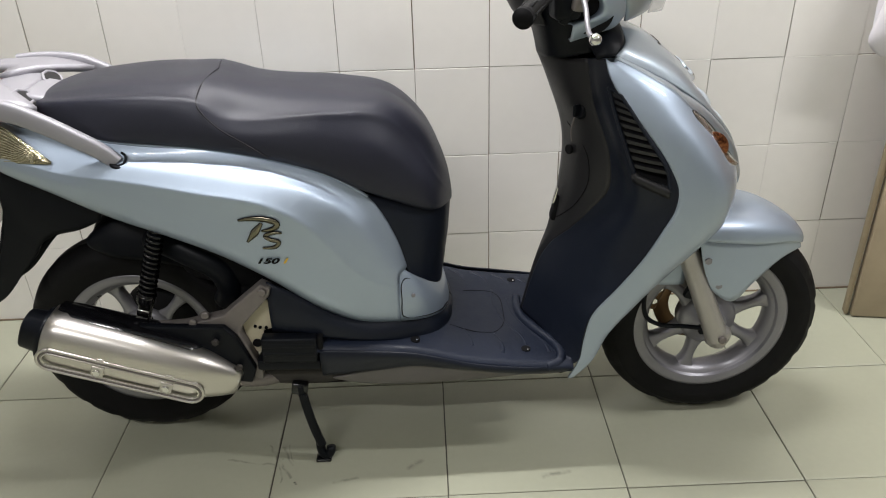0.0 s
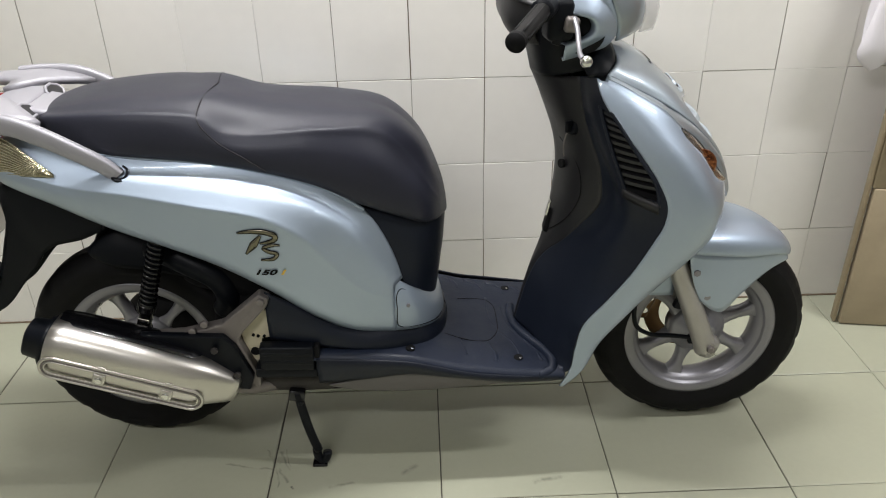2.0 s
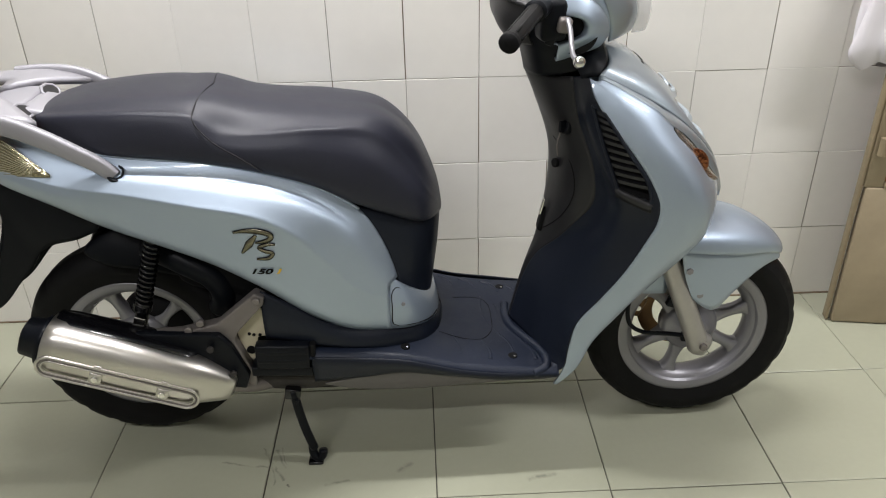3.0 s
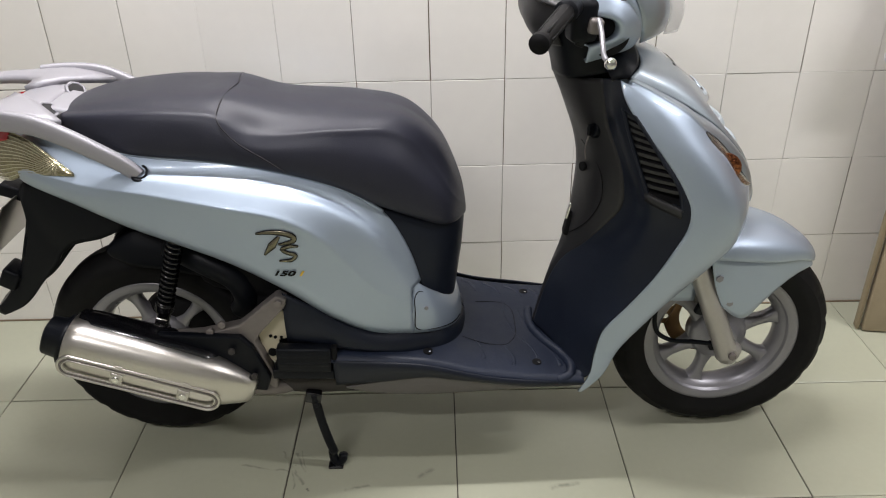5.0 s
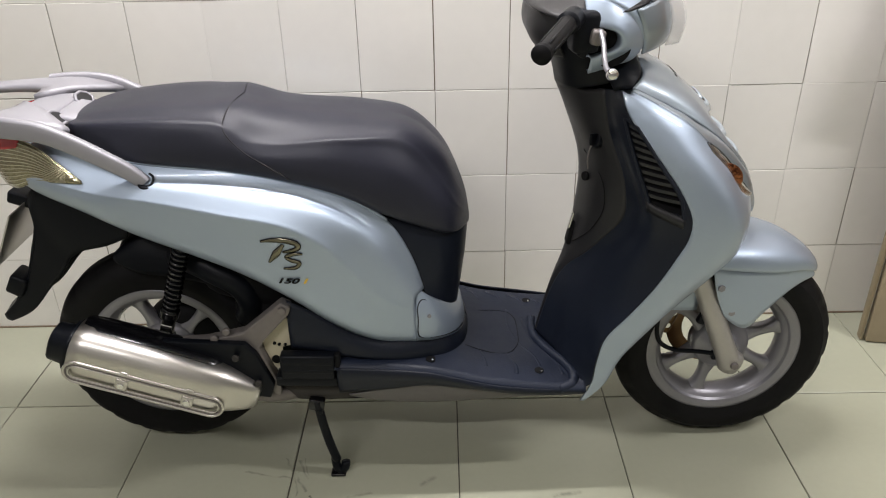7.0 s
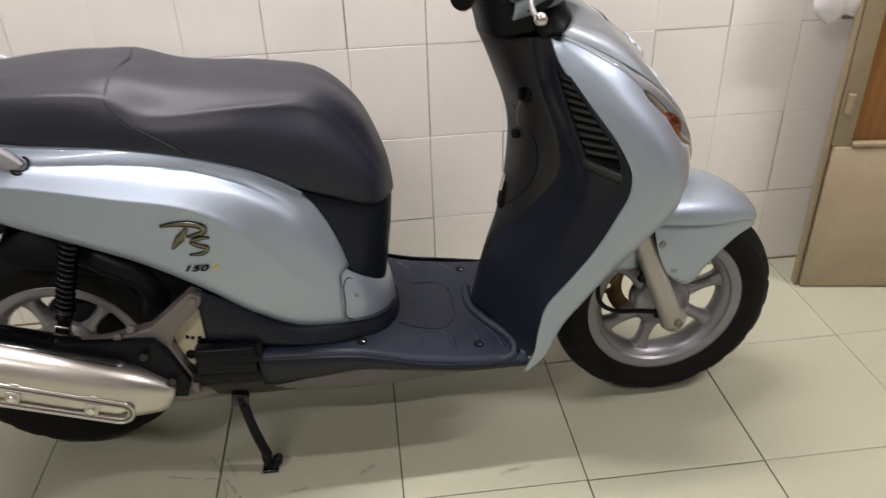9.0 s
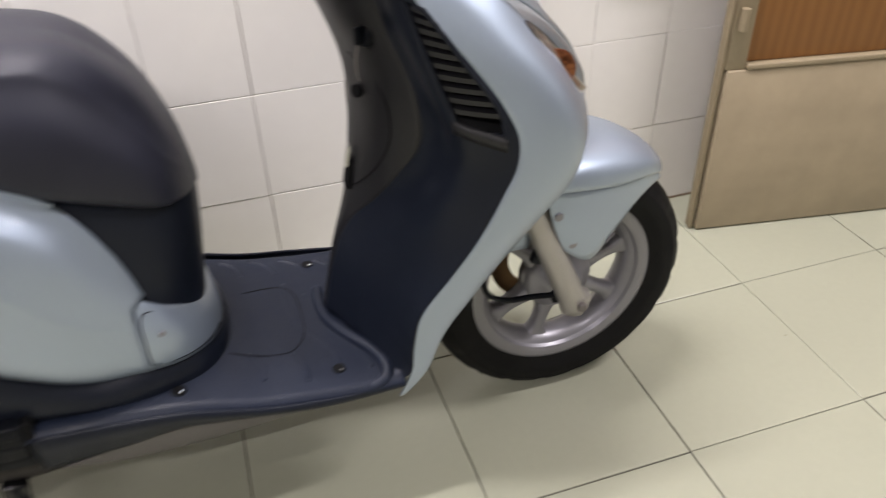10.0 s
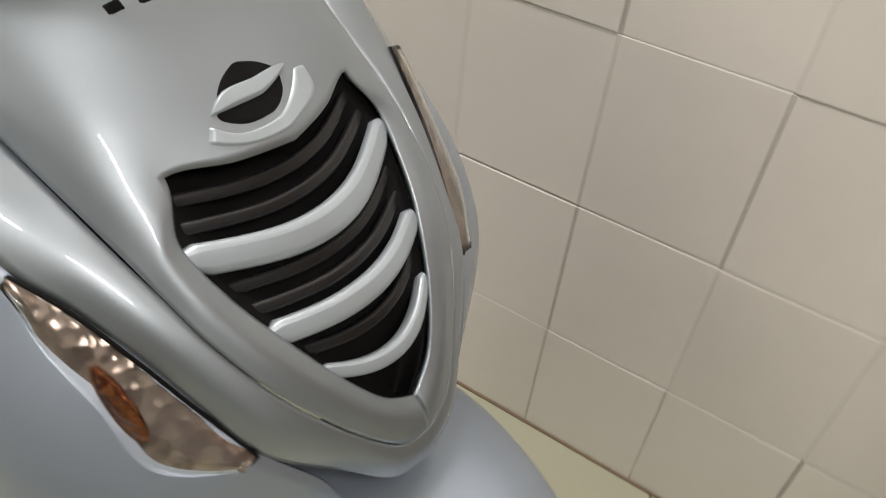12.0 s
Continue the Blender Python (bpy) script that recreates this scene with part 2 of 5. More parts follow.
    shake = node(V, "MULTIPLY", node(V, "SUBTRACT", noise.outputs["Color"], (0.5, 0.5, 0.5)), (0.035, 0.035, 0.0))
    place = node(V, "MULTIPLY", node(V, "ADD", pos, shake), (1.0, 1.0, 0.0))
    total = None
    for x, y, x1, y1, wide in strokes:
        dx, dy = x1 - x, y1 - y
        off = node(V, "SUBTRACT", place, (x, y, 0.0))
        along = node(M, "DIVIDE", node(V, "DOT_PRODUCT", off, (dx, dy, 0.0), out=1), dx * dx + dy * dy, clamp=True)
        foot = t.nodes.new(V)
        foot.operation = "SCALE"
        foot.inputs[0].default_value = (dx, dy, 0.0)
        t.links.new(along, foot.inputs["Scale"])
        far = node(V, "LENGTH", node(V, "SUBTRACT", off, foot.outputs[0]), out=1)
        ink = node(M, "SUBTRACT", 1.0, node(M, "DIVIDE", far, wide), clamp=True)
        total = ink if total is None else node(M, "MAXIMUM", total, ink)
    broken = t.nodes.new("ShaderNodeTexNoise")
    broken.inputs["Scale"].default_value = 45.0
    t.links.new(pos, broken.inputs["Vector"])
    gap = node(M, "MULTIPLY", node(M, "ADD", broken.outputs["Fac"], -0.30), 3.0, clamp=True)
    k = node(M, "MULTIPLY", node(M, "MULTIPLY", total, gap), amount, clamp=True)
    mx = t.nodes.new("ShaderNodeMix")
    mx.data_type = "RGBA"
    mx.inputs["B"].default_value = (*dark, 1)
    t.links.new(k, mx.inputs["Factor"])
    t.links.new(base, mx.inputs["A"])
    t.links.new(mx.outputs["Result"], b.inputs["Base Color"])


scuffed(FLOOR_TILE, ((-0.272, -0.660, -0.156, -0.684, 0.004), (-0.179, -0.613, -0.140, -0.685, 0.004), (-0.147, -0.621, -0.117, -0.679, 0.005), (-0.137, -0.615, -0.113, -0.668, 0.003),
                     (-0.164, -0.633, -0.137, -0.735, 0.004), (-0.143, -0.685, -0.118, -0.722, 0.005), (-0.011, -0.745, 0.031, -0.737, 0.007), (0.155, -0.711, 0.184, -0.691, 0.009),
                     (0.461, -0.751, 0.522, -0.744, 0.009)), (0.09, 0.095, 0.075), 0.6)
scuffed(FLOOR_TILE, ((-0.102, -0.744, -0.100, -0.748, 0.0055),), (0.01, 0.01, 0.01), 3.0)
PLASTER = material("white wall paint", (0.72, 0.70, 0.66), 0.8, mottle=0.08, scale=20)
# Assumed grey for walls out of view, dark so that the paint reflects less.
UNSEEN_WALL_GREY = material("dull grey of unseen walls", (0.34, 0.34, 0.33), 0.8, mottle=0.15, scale=20)
DOOR_SHEET = material("stained beige metal sheet", (0.345, 0.28, 0.185), 0.5, mottle=0.75, scale=14, rough_spread=0.1, big=5)
DOOR_FRAME = material("chipped cream door paint", (0.28, 0.225, 0.14), 0.5, mottle=0.55, scale=40, big=12)
CLOTH = material("white plastic bag", (0.72, 0.69, 0.72), 0.35, mottle=0.15, scale=30)
LENS = glass("clear lens", (1.0, 0.99, 0.96))
FILM = material("clear hazy plastic", (0.80, 0.79, 0.78), 0.12, mottle=0.2, scale=60)
FILM.node_tree.nodes["Principled BSDF"].inputs["Alpha"].default_value = 0.38


def wood(name):
    m = material(name, (0.30, 0.135, 0.035), 0.42, mottle=0.3, scale=30)
    t = m.node_tree
    w = t.nodes.new("ShaderNodeTexWave")
    w.bands_direction = "X"
    w.inputs["Scale"].default_value, w.inputs["Distortion"].default_value, w.inputs["Detail"].default_value = 5.0, 5.0, 3.0
    mp = t.nodes.new("ShaderNodeMapping")
    mp.inputs["Scale"].default_value = (2.2, 1, 0.15)
    tc = t.nodes["Texture Coordinate"]
    t.links.new(tc.outputs["Object"], mp.inputs["Vector"])
    t.links.new(mp.outputs[0], w.inputs["Vector"])
    mx = t.nodes.new("ShaderNodeMix")
    mx.data_type = "RGBA"
    mx.inputs["A"].default_value, mx.inputs["B"].default_value = (0.215, 0.086, 0.018, 1), (0.25, 0.105, 0.024, 1)
    t.links.new(w.outputs["Fac"], mx.inputs["Factor"])
    t.links.new(mx.outputs["Result"], t.nodes["Principled BSDF"].inputs["Base Color"])
    return m


WOOD = wood("varnished orange wood")

# ---- the room ----
x0, x1, y0, y1, top = ROOM


def slab(name, lo, hi, mat, label, category):
    bm = rounded_box([hi[i] - lo[i] for i in range(3)], 0)
    bm.transform(Matrix.Translation([(lo[i] + hi[i]) / 2 for i in range(3)]))
    for f in bm.faces:
        f.smooth = False
    ob = part(name, bm, mat, None)
    return tagged(ob, label, category, kind="structure")


floor = slab("floor", (x0, y0, -0.12), (x1, y1 + 0.01, -0.003), FLOOR_GROUT, "pale green square floor tiles with thin dark joints", "floor")
wall_north = slab("wall_north", (x0 - 0.15, 0.004, -0.12), (x1 + 0.15, 0.16, top), GROUT, "glossy cream wall tiles with brownish joints", "wall")
# These three walls are unseen and added; their grey keeps bounce and reflections low.
wall_south = slab("wall_south", (x0 - 0.15, y0 - 0.15, -0.12), (x1 + 0.15, y0, top), UNSEEN_WALL_GREY, "unseen plain wall across the room, grey to dim reflections", "wall")
wall_west = slab("wall_west", (x0 - 0.15, y0, -0.12), (x0, 0.003, top), UNSEEN_WALL_GREY, "unseen plain side wall, grey to dim reflections", "wall")
wall_east = slab("wall_east", (x1, y0, -0.12), (x1 + 0.15, 0.003, top), UNSEEN_WALL_GREY, "unseen plain end wall, grey to dim reflections", "wall")
ceiling = slab("ceiling", (x0 - 0.15, y0 - 0.15, top + 0.002), (x1 + 0.15, 0.16, top + 0.12), PLASTER, "plain white painted ceiling with tube lamps", "ceiling")


def tube_lamp(x, y, length, along_x, watts):
    """A ceiling batten with a glowing tube, and the light that it gives."""
    root = new("tube_lamp")
    root.location = (x, y, top)
    tagged(root, "white ceiling batten with a long fluorescent tube", "ceiling lamp", "ceiling tube lamps")
    size = (length + 0.06, 0.06, 0.05) if along_x else (0.06, length + 0.06, 0.05)
    bm = rounded_box(size, 0.006, 2)
    bm.transform(Matrix.Translation((0, 0, -0.025)))
    part("batten", bm, PLASTER, root)
    ld = bpy.data.lights.new("tube_light", "AREA")
    ld.shape = "RECTANGLE"
    ld.size, ld.size_y = (length, 0.09) if along_x else (0.09, length)
    ld.energy = watts
    ld.color = (1.0, 0.975, 1.0)
    lo = new("tube", ld)
    lo.location = (0, 0, -0.075)
    lo.parent = root
    return root


tube_lamp(-0.05, -0.42, 1.5, True, 64)
tube_lamp(2.4, -1.25, 1.2, True, 46)
tube_lamp(-0.8, -2.7, 1.2, True, 38)

bm = rounded_box((x1 - x0 - 0.02, 0.006, 0.005), 0.0015, 1)
bm.transform(Matrix.Translation(((x0 + x1) / 2, -0.002, 0.0015)))
part("joint_strip", bm, GROUT, floor, "dark dirt in the joint along the wall")

# ---- the scooter ----
scooter = new("scooter")
scooter.location = (0, CENTRE_Y, 0)
tagged(scooter, "silver-blue motor scooter with black seat parked on tiled floor", "scooter")

FRONT, REAR = (0.880, 0.018, 0.259), (-0.456, 0.0, 0.266)


def wheel(name, at, r, w, rim_r, rim_w, turn, label):
    root = new(name)
    root.parent = scooter
    tagged(root, label)
    prof = [(rim_r - 0.010, -rim_w / 2), (rim_r + 0.004, -rim_w / 2 - 0.003), (rim_r + 0.025, -w * 0.46), (rim_r + 0.05, -w * 0.5), (r - 0.028, -w * 0.47), (r - 0.014, -w * 0.39),
            (r - 0.006, -w * 0.27), (r - 0.001, -w * 0.12), (r - 0.004, -w * 0.02), (r - 0.004, w * 0.02), (r - 0.001, w * 0.12), (r - 0.006, w * 0.27), (r - 0.014, w * 0.39), (r - 0.028, w * 0.47),
            (rim_r + 0.05, w * 0.5), (rim_r + 0.025, w * 0.46), (rim_r + 0.004, rim_w / 2 + 0.003), (rim_r - 0.010, rim_w / 2)]

    def tread(i, j):
        if j in (5, 6) and i % 8 in (0, 1):
            return -0.003
        if j in (11, 12) and i % 8 in (4, 5):
            return -0.003
        return 0.0
    lathe("tyre", prof, RUBBER, root, at, 160, tread, "worn black rubber tyre with tread blocks")
    h = rim_w / 2
    face = [(0.006, 0.004), (0.004, -0.003), (-0.001, -0.003), (-0.018, -0.001), (-0.019, 0.0), (-0.021, 0.007), (-0.022, 0.008), (-0.027, 0.011), (-0.033, 0.019), (-0.037, 0.027)]
    bar = [(rim_r + d, h - e) for d, e in face] + [(rim_r - 0.038, 0)] + [(rim_r + d, -h + e) for d, e in reversed(face)]
    bar += [(rim_r - 0.008, -h + 0.012), (rim_r - 0.022, -h + 0.020), (rim_r - 0.026, 0), (rim_r - 0.022, h - 0.020), (rim_r - 0.008, h - 0.012), bar[0]]
    lathe("rim", bar, ALLOY, root, at, 96)
    hub = [(0.012, 0.055), (0.030, 0.055), (0.036, 0.050), (0.045, 0.034), (0.058, 0.028), (0.066, 0.022), (0.069, 0.012), (0.069, -0.014), (0.058, -0.022), (0.045, -0.030), (0.036, -0.050), (0.012, -0.055)]
    lathe("hub", hub, ALLOY, root, at, 48)

    def arm(a, r0, b, r1, stations):
        p, q = np.array((math.cos(a) * r0, math.sin(a) * r0)), np.array((math.cos(b) * r1, math.sin(b) * r1))
        d = (q - p) / np.linalg.norm(q - p)
        n = np.array((-d[1], d[0]))
        bm = bmesh.new()
        rings = []
        for t, wd, th in stations:
            c = p + (q - p) * t
            ring = []
            for sy, sn in ((1, -0.6), (1, 0.6), (0.6, 0.92), (0, 1), (-0.6, 0.92), (-1, 0.6), (-1, -0.6), (-0.6, -0.92), (0, -1), (0.6, -0.92)):
                o = c + n * wd * sn
                ring.append(bm.verts.new((at[0] + o[0], -at[1] - th * sy, at[2] + o[1])))
            rings.append(ring)
        for r0_, r1_ in zip(rings, rings[1:]):
            for i in range(10):
                bm.faces.new((r0_[i], r0_[(i + 1) % 10], r1_[(i + 1) % 10], r1_[i])).smooth = True
        bmesh.ops.recalc_face_normals(bm, faces=bm.faces)
        part("spoke", bm, ALLOY, root)
    for k in range(6):
        a = radians(turn + 120 * (k // 2) + (24 if k % 2 else -24))
        arm(a, 0.052, a, rim_r - 0.030, ((0, 0.030, 0.020), (0.16, 0.0205, 0.0185), (0.34, 0.0145, 0.0170), (0.52, 0.0125, 0.0160), (0.68, 0.0132, 0.0155), (0.80, 0.0158, 0.0160), (0.90, 0.0215, 0.0165), (0.96, 0.0280, 0.017), (1.0, 0.0370, 0.0175)))
    return root


front_wheel = wheel("front_wheel", FRONT, 0.258, 0.108, 0.178, 0.075, -8, "front wheel with grey alloy spokes and black tyre")
rear_wheel = wheel("rear_wheel", REAR, 0.262, 0.126, 0.172, 0.088, 139, "rear wheel with grey alloy spokes and black tyre")
lathe("brake_drum", [(0.0, 0.012), (0.060, 0.012), (0.082, 0.004), (0.096, -0.012), (0.100, -0.040)], DARK, rear_wheel, (REAR[0] + 0.035, 0.0, REAR[2] + 0.015), 48, label="black brake drum beside the hub")
lathe("brake_disc", [(0.07, -0.062), (0.108, -0.062), (0.108, -0.067), (0.07, -0.067), (0.07, -0.062)], RUST, front_wheel, FRONT, 64)

# rear bodywork
TOP_EDGE = [(-0.60, 0.10, 0.825), (-0.546, 0.125, 0.818), (-0.437, 0.138, 0.797), (-0.327, 0.143, 0.782), (-0.193, 0.146, 0.769), (-0.062, 0.150, 0.740), (0.037, 0.151, 0.703), (0.102, 0.145, 0.657), (0.148, 0.14, 0.573), (0.172, 0.14, 0.490)]
GROOVE = [(-0.61, 0.10, 0.815), (-0.556, 0.127, 0.807), (-0.447, 0.145, 0.777), (-0.332, 0.154, 0.762), (-0.197, 0.160, 0.751), (-0.066, 0.165, 0.725), (0.028, 0.166, 0.684), (0.092, 0.160, 0.634), (0.140, 0.153, 0.556), (0.167, 0.150, 0.488)]
SHOULDER = [(-0.64, 0.10, 0.80), (-0.585, 0.140, 0.785), (-0.479, 0.160, 0.756), (-0.342, 0.178, 0.746), (-0.208, 0.191, 0.734), (-0.078, 0.198, 0.713), (0.010, 0.195, 0.680), (0.073, 0.186, 0.622), (0.120, 0.175, 0.540), (0.155, 0.165, 0.481)]
CREST = [(-0.645, 0.10, 0.788), (-0.595, 0.147, 0.773), (-0.487, 0.170, 0.742), (-0.352, 0.194, 0.728), (-0.215, 0.216, 0.708), (-0.085, 0.227, 0.682), (-0.020, 0.225, 0.640), (0.026, 0.214, 0.580), (0.085, 0.195, 0.500), (0.155, 0.170, 0.452)]
FLANK = [(-0.65, 0.10, 0.775), (-0.605, 0.145, 0.761), (-0.495, 0.171, 0.725), (-0.369, 0.191, 0.700), (-0.235, 0.208, 0.668), (-0.126, 0.216, 0.630), (-0.055, 0.216, 0.580), (0.014, 0.206, 0.522), (0.086, 0.190, 0.460), (0.155, 0.171, 0.420)]
LOW = [(-0.65, 0.095, 0.748), (-0.611, 0.135, 0.740), (-0.505, 0.160, 0.700), (-0.393, 0.180, 0.658), (-0.281, 0.196, 0.620), (-0.171, 0.206, 0.575), (-0.086, 0.207, 0.520), (0.001, 0.199, 0.455), (0.079, 0.184, 0.408), (0.155, 0.170, 0.388)]
BOTTOM = [(-0.65, 0.09, 0.735), (-0.615, 0.12, 0.727), (-0.517, 0.14, 0.684), (-0.418, 0.158, 0.638), (-0.316, 0.172, 0.600), (-0.215, 0.184, 0.560), (-0.115, 0.190, 0.502), (-0.015, 0.186, 0.425), (0.066, 0.176, 0.380), (0.155, 0.165, 0.370)]

FOLD = [(-0.65, 0.085, 0.731), (-0.615, 0.110, 0.722), (-0.517, 0.122, 0.678), (-0.418, 0.136, 0.632), (-0.316, 0.148, 0.594), (-0.215, 0.160, 0.552), (-0.115, 0.166, 0.492), (-0.015, 0.166, 0.414), (0.066, 0.162, 0.372), (0.155, 0.160, 0.366)]


def between(a, b, t):
    """A line a share t of the way from one to another with as many points."""
    return [tuple(p + (q - p) * t for p, q in zip(u, v)) for u, v in zip(a, b)]


side = loft([TOP_EDGE, GROOVE, SHOULDER, between(SHOULDER, CREST, 0.85), CREST, between(CREST, FLANK, 0.16), FLANK, LOW, between(LOW, BOTTOM, 0.55), FOLD], 80, 50)
skin("body_panel", side, PAINT, scooter, 0.004, "silver-blue painted rear side panel")
skin("body_panel", flip(side), PAINT, scooter, 0.004, "silver-blue painted rear side panel")
for sd in (1, -1):
    tube("panel_rim", [(x, (s + 0.001) * sd, z + 0.001) for x, s, z in TOP_EDGE[2:8]], 0.0036, PAINT, scooter, 50, 8)

COVER_TOP = [(0.1545, 0.150, 0.500), (0.180, 0.142, 0.474), (0.214, 0.100, 0.432), (0.234, 0.05, 0.410), (0.240, 0, 0.405)]
COVER_MID = [(0.1545, 0.171, 0.430), (0.195, 0.155, 0.420), (0.232, 0.110, 0.390), (0.252, 0.05, 0.372), (0.257, 0, 0.368)]
COVER_LOW = [(0.1545, 0.166, 0.372), (0.200, 0.150, 0.365), (0.240, 0.105, 0.350), (0.258, 0.05, 0.338), (0.263, 0, 0.335)]
heel = both(loft([COVER_TOP, COVER_MID, COVER_LOW], 24, 12).transpose(1, 0, 2))
heel_cover = skin("heel_cover", heel, PAINT, scooter, 0.004, "silver-blue cover behind the footboard")
disc("lock", (0.184, 0.163, 0.432), (0.3, 1, 0.1), 0.0045, 0.004, ALLOY, heel_cover)
tube("cover_seam", [(0.2585, 0.060, 0.347), (0.241, 0.108, 0.357), (0.200, 0.1525, 0.372), (0.168, 0.1655, 0.379), (0.161, 0.1695, 0.385), (0.160, 0.1715, 0.428), (0.161, 0.1635, 0.462), (0.168, 0.157, 0.470), (0.184, 0.147, 0.461), (0.214, 0.108, 0.424), (0.236, 0.058, 0.401)], 0.0013, DARK, heel_cover, 90, 6)


UNDER_A = [(0.062, 0.140, 0.672), (0.102, 0.141, 0.638), (0.146, 0.137, 0.564), (0.170, 0.137, 0.490), (0.184, 0.140, 0.455)]
UNDER_B = [(0.150, 0.115, 0.640), (0.185, 0.112, 0.610), (0.213, 0.105, 0.545), (0.215, 0.102, 0.480), (0.215, 0.100, 0.410)]
UNDER_C = [(0.235, 0.05, 0.625), (0.255, 0.05, 0.600), (0.258, 0.05, 0.540), (0.250, 0.05, 0.470), (0.240, 0.05, 0.395)]
UNDER_D = [(0.250, 0, 0.620), (0.267, 0, 0.595), (0.266, 0, 0.535), (0.258, 0, 0.470), (0.247, 0, 0.390)]
skin("under_seat_panel", both(loft([UNDER_A, UNDER_B, UNDER_C, UNDER_D], 24, 16)), NAVY, scooter, 0.004, "smooth navy-black panel below the seat")

# seat
SEAT_RAILS = [
    [(-0.556, 0, 0.856), (-0.50, 0, 0.873), (-0.38, 0, 0.888), (-0.27, 0, 0.889), (-0.20, 0, 0.888), (-0.12, 0, 0.870), (0.047, 0, 0.848), (0.152, 0, 0.827), (0.218, 0, 0.769), (0.262, 0, 0.680), (0.274, 0, 0.620)],
    [(-0.558, 0, 0.850), (-0.51, 0.06, 0.868), (-0.38, 0.085, 0.884), (-0.27, 0.09, 0.885), (-0.20, 0.092, 0.883), (-0.12, 0.095, 0.858), (0.047, 0.09, 0.843), (0.148, 0.075, 0.825), (0.213, 0.06, 0.769), (0.255, 0.05, 0.680), (0.275, 0, 0.610)],
    [(-0.560, 0, 0.842), (-0.515, 0.09, 0.858), (-0.38, 0.128, 0.871), (-0.27, 0.134, 0.870), (-0.21, 0.138, 0.862), (-0.15, 0.143, 0.829), (0.035, 0.139, 0.829), (0.138, 0.108, 0.812), (0.200, 0.098, 0.744), (0.246, 0.082, 0.664), (0.276, 0, 0.600)],
    [(-0.560, 0, 0.830), (-0.515, 0.105, 0.846), (-0.38, 0.148, 0.850), (-0.27, 0.155, 0.842), (-0.21, 0.158, 0.830), (-0.14, 0.160, 0.806), (0.02, 0.160, 0.790), (0.125, 0.150, 0.755), (0.185, 0.132, 0.705), (0.235, 0.105, 0.645), (0.276, 0, 0.592)],
    [(-0.556, 0, 0.815), (-0.51, 0.10, 0.820), (-0.40, 0.145, 0.800), (-0.29, 0.152, 0.788), (-0.21, 0.156, 0.778), (-0.13, 0.160, 0.764), (0.01, 0.163, 0.724), (0.105, 0.157, 0.674), (0.170, 0.137, 0.640), (0.230, 0.105, 0.606), (0.274, 0, 0.580)],
    [(-0.53, 0, 0.805), (-0.49, 0.08, 0.808), (-0.40, 0.125, 0.790), (-0.29, 0.130, 0.778), (-0.21, 0.134, 0.768), (-0.13, 0.138, 0.754), (0.01, 0.140, 0.712), (0.100, 0.135, 0.664), (0.160, 0.115, 0.630), (0.215, 0.085, 0.598), (0.255, 0, 0.574)],
]
SR = SEAT_RAILS


def rounded(line, out, up):
    """The same line with its rear half moved out, for a softer roll of the seat's edge there."""
    return [(x, s + out * k, z + up * k) for (x, s, z), k in zip(line, (0, 1, 1, 1, 0.6, 0.2, 0, 0, 0, 0, 0))]


seat_lines = [SR[0], SR[1], rounded(between(SR[1], SR[2], 0.78), 0.0, 0.002), rounded(SR[2], 0.003, 0.003), rounded(between(SR[2], SR[3], 0.24), 0.006, 0.004), rounded(SR[3], 0.001, -0.006), rounded(SR[4], 0.004, 0.0), SR[5]]
seat = skin("seat", both(loft(seat_lines[::-1], 100, 44)), VINYL, scooter, 0.0, "black vinyl dual seat with stitched seams")
seam_line = [(-0.19, 0, 0.888), (-0.20, 0.07, 0.886), (-0.205, 0.115, 0.876), (-0.205, 0.143, 0.858), (-0.17, 0.163, 0.820), (-0.12, 0.166, 0.785), (-0.08, 0.166, 0.755)]
tube("seam", seam_line, 0.0013, SEAM, seat, 40, 6)
tube("seam", [(x, -s, z) for x, s, z in seam_line], 0.0013, SEAM, seat, 40, 6)

# black lower covers and footboard
for sd in (1, -1):
    low = loft([[(-0.118, 0.180, 0.490), (-0.05, 0.182, 0.450), (0.0, 0.180, 0.412), (0.07, 0.170, 0.378), (0.157, 0.158, 0.370), (0.215, 0.128, 0.358), (0.245, 0.08, 0.345), (0.260, 0.0, 0.335)],
                [(-0.118, 0.190, 0.430), (-0.05, 0.192, 0.405), (0.0, 0.190, 0.385), (0.07, 0.184, 0.362), (0.157, 0.170, 0.353), (0.222, 0.134, 0.342), (0.254, 0.082, 0.335), (0.266, 0.0, 0.331)],
                [(-0.118, 0.188, 0.372), (-0.05, 0.190, 0.362), (0.0, 0.190, 0.350), (0.07, 0.188, 0.338), (0.157, 0.174, 0.325), (0.226, 0.136, 0.305), (0.258, 0.084, 0.295), (0.270, 0.0, 0.29)]], 40, 10)
    skin("lower_cover", low if sd > 0 else flip(low), NAVY, scooter, 0.003, "black plastic lower side cover")


def board_z(x):
    """The height of the footboard along its length."""
    return float(np.interp(x, [-0.03, 0, 0.085, 0.183, 0.238, 0.307, 0.4, 0.466, 0.56], [0.334, 0.332, 0.327, 0.316, 0.303, 0.284, 0.27, 0.264, 0.262])) + 0.010


def footboard():
    nx, ny = 110, 80
    xs = np.linspace(-0.03, 0.527, nx)
    zs = np.array([board_z(x) for x in xs])
    for n in range(6):
        zs[1:-1] = (zs[:-2] + 2 * zs[1:-1] + zs[2:]) / 4
    g = np.zeros((nx, ny, 3))
    for i, x in enumerate(xs):
        for j in range(ny):
            q = -1 + 2 * j / (ny - 1)
            q = math.copysign(abs(q) ** 0.8, q)
            s = 0.010 + 0.201 * q
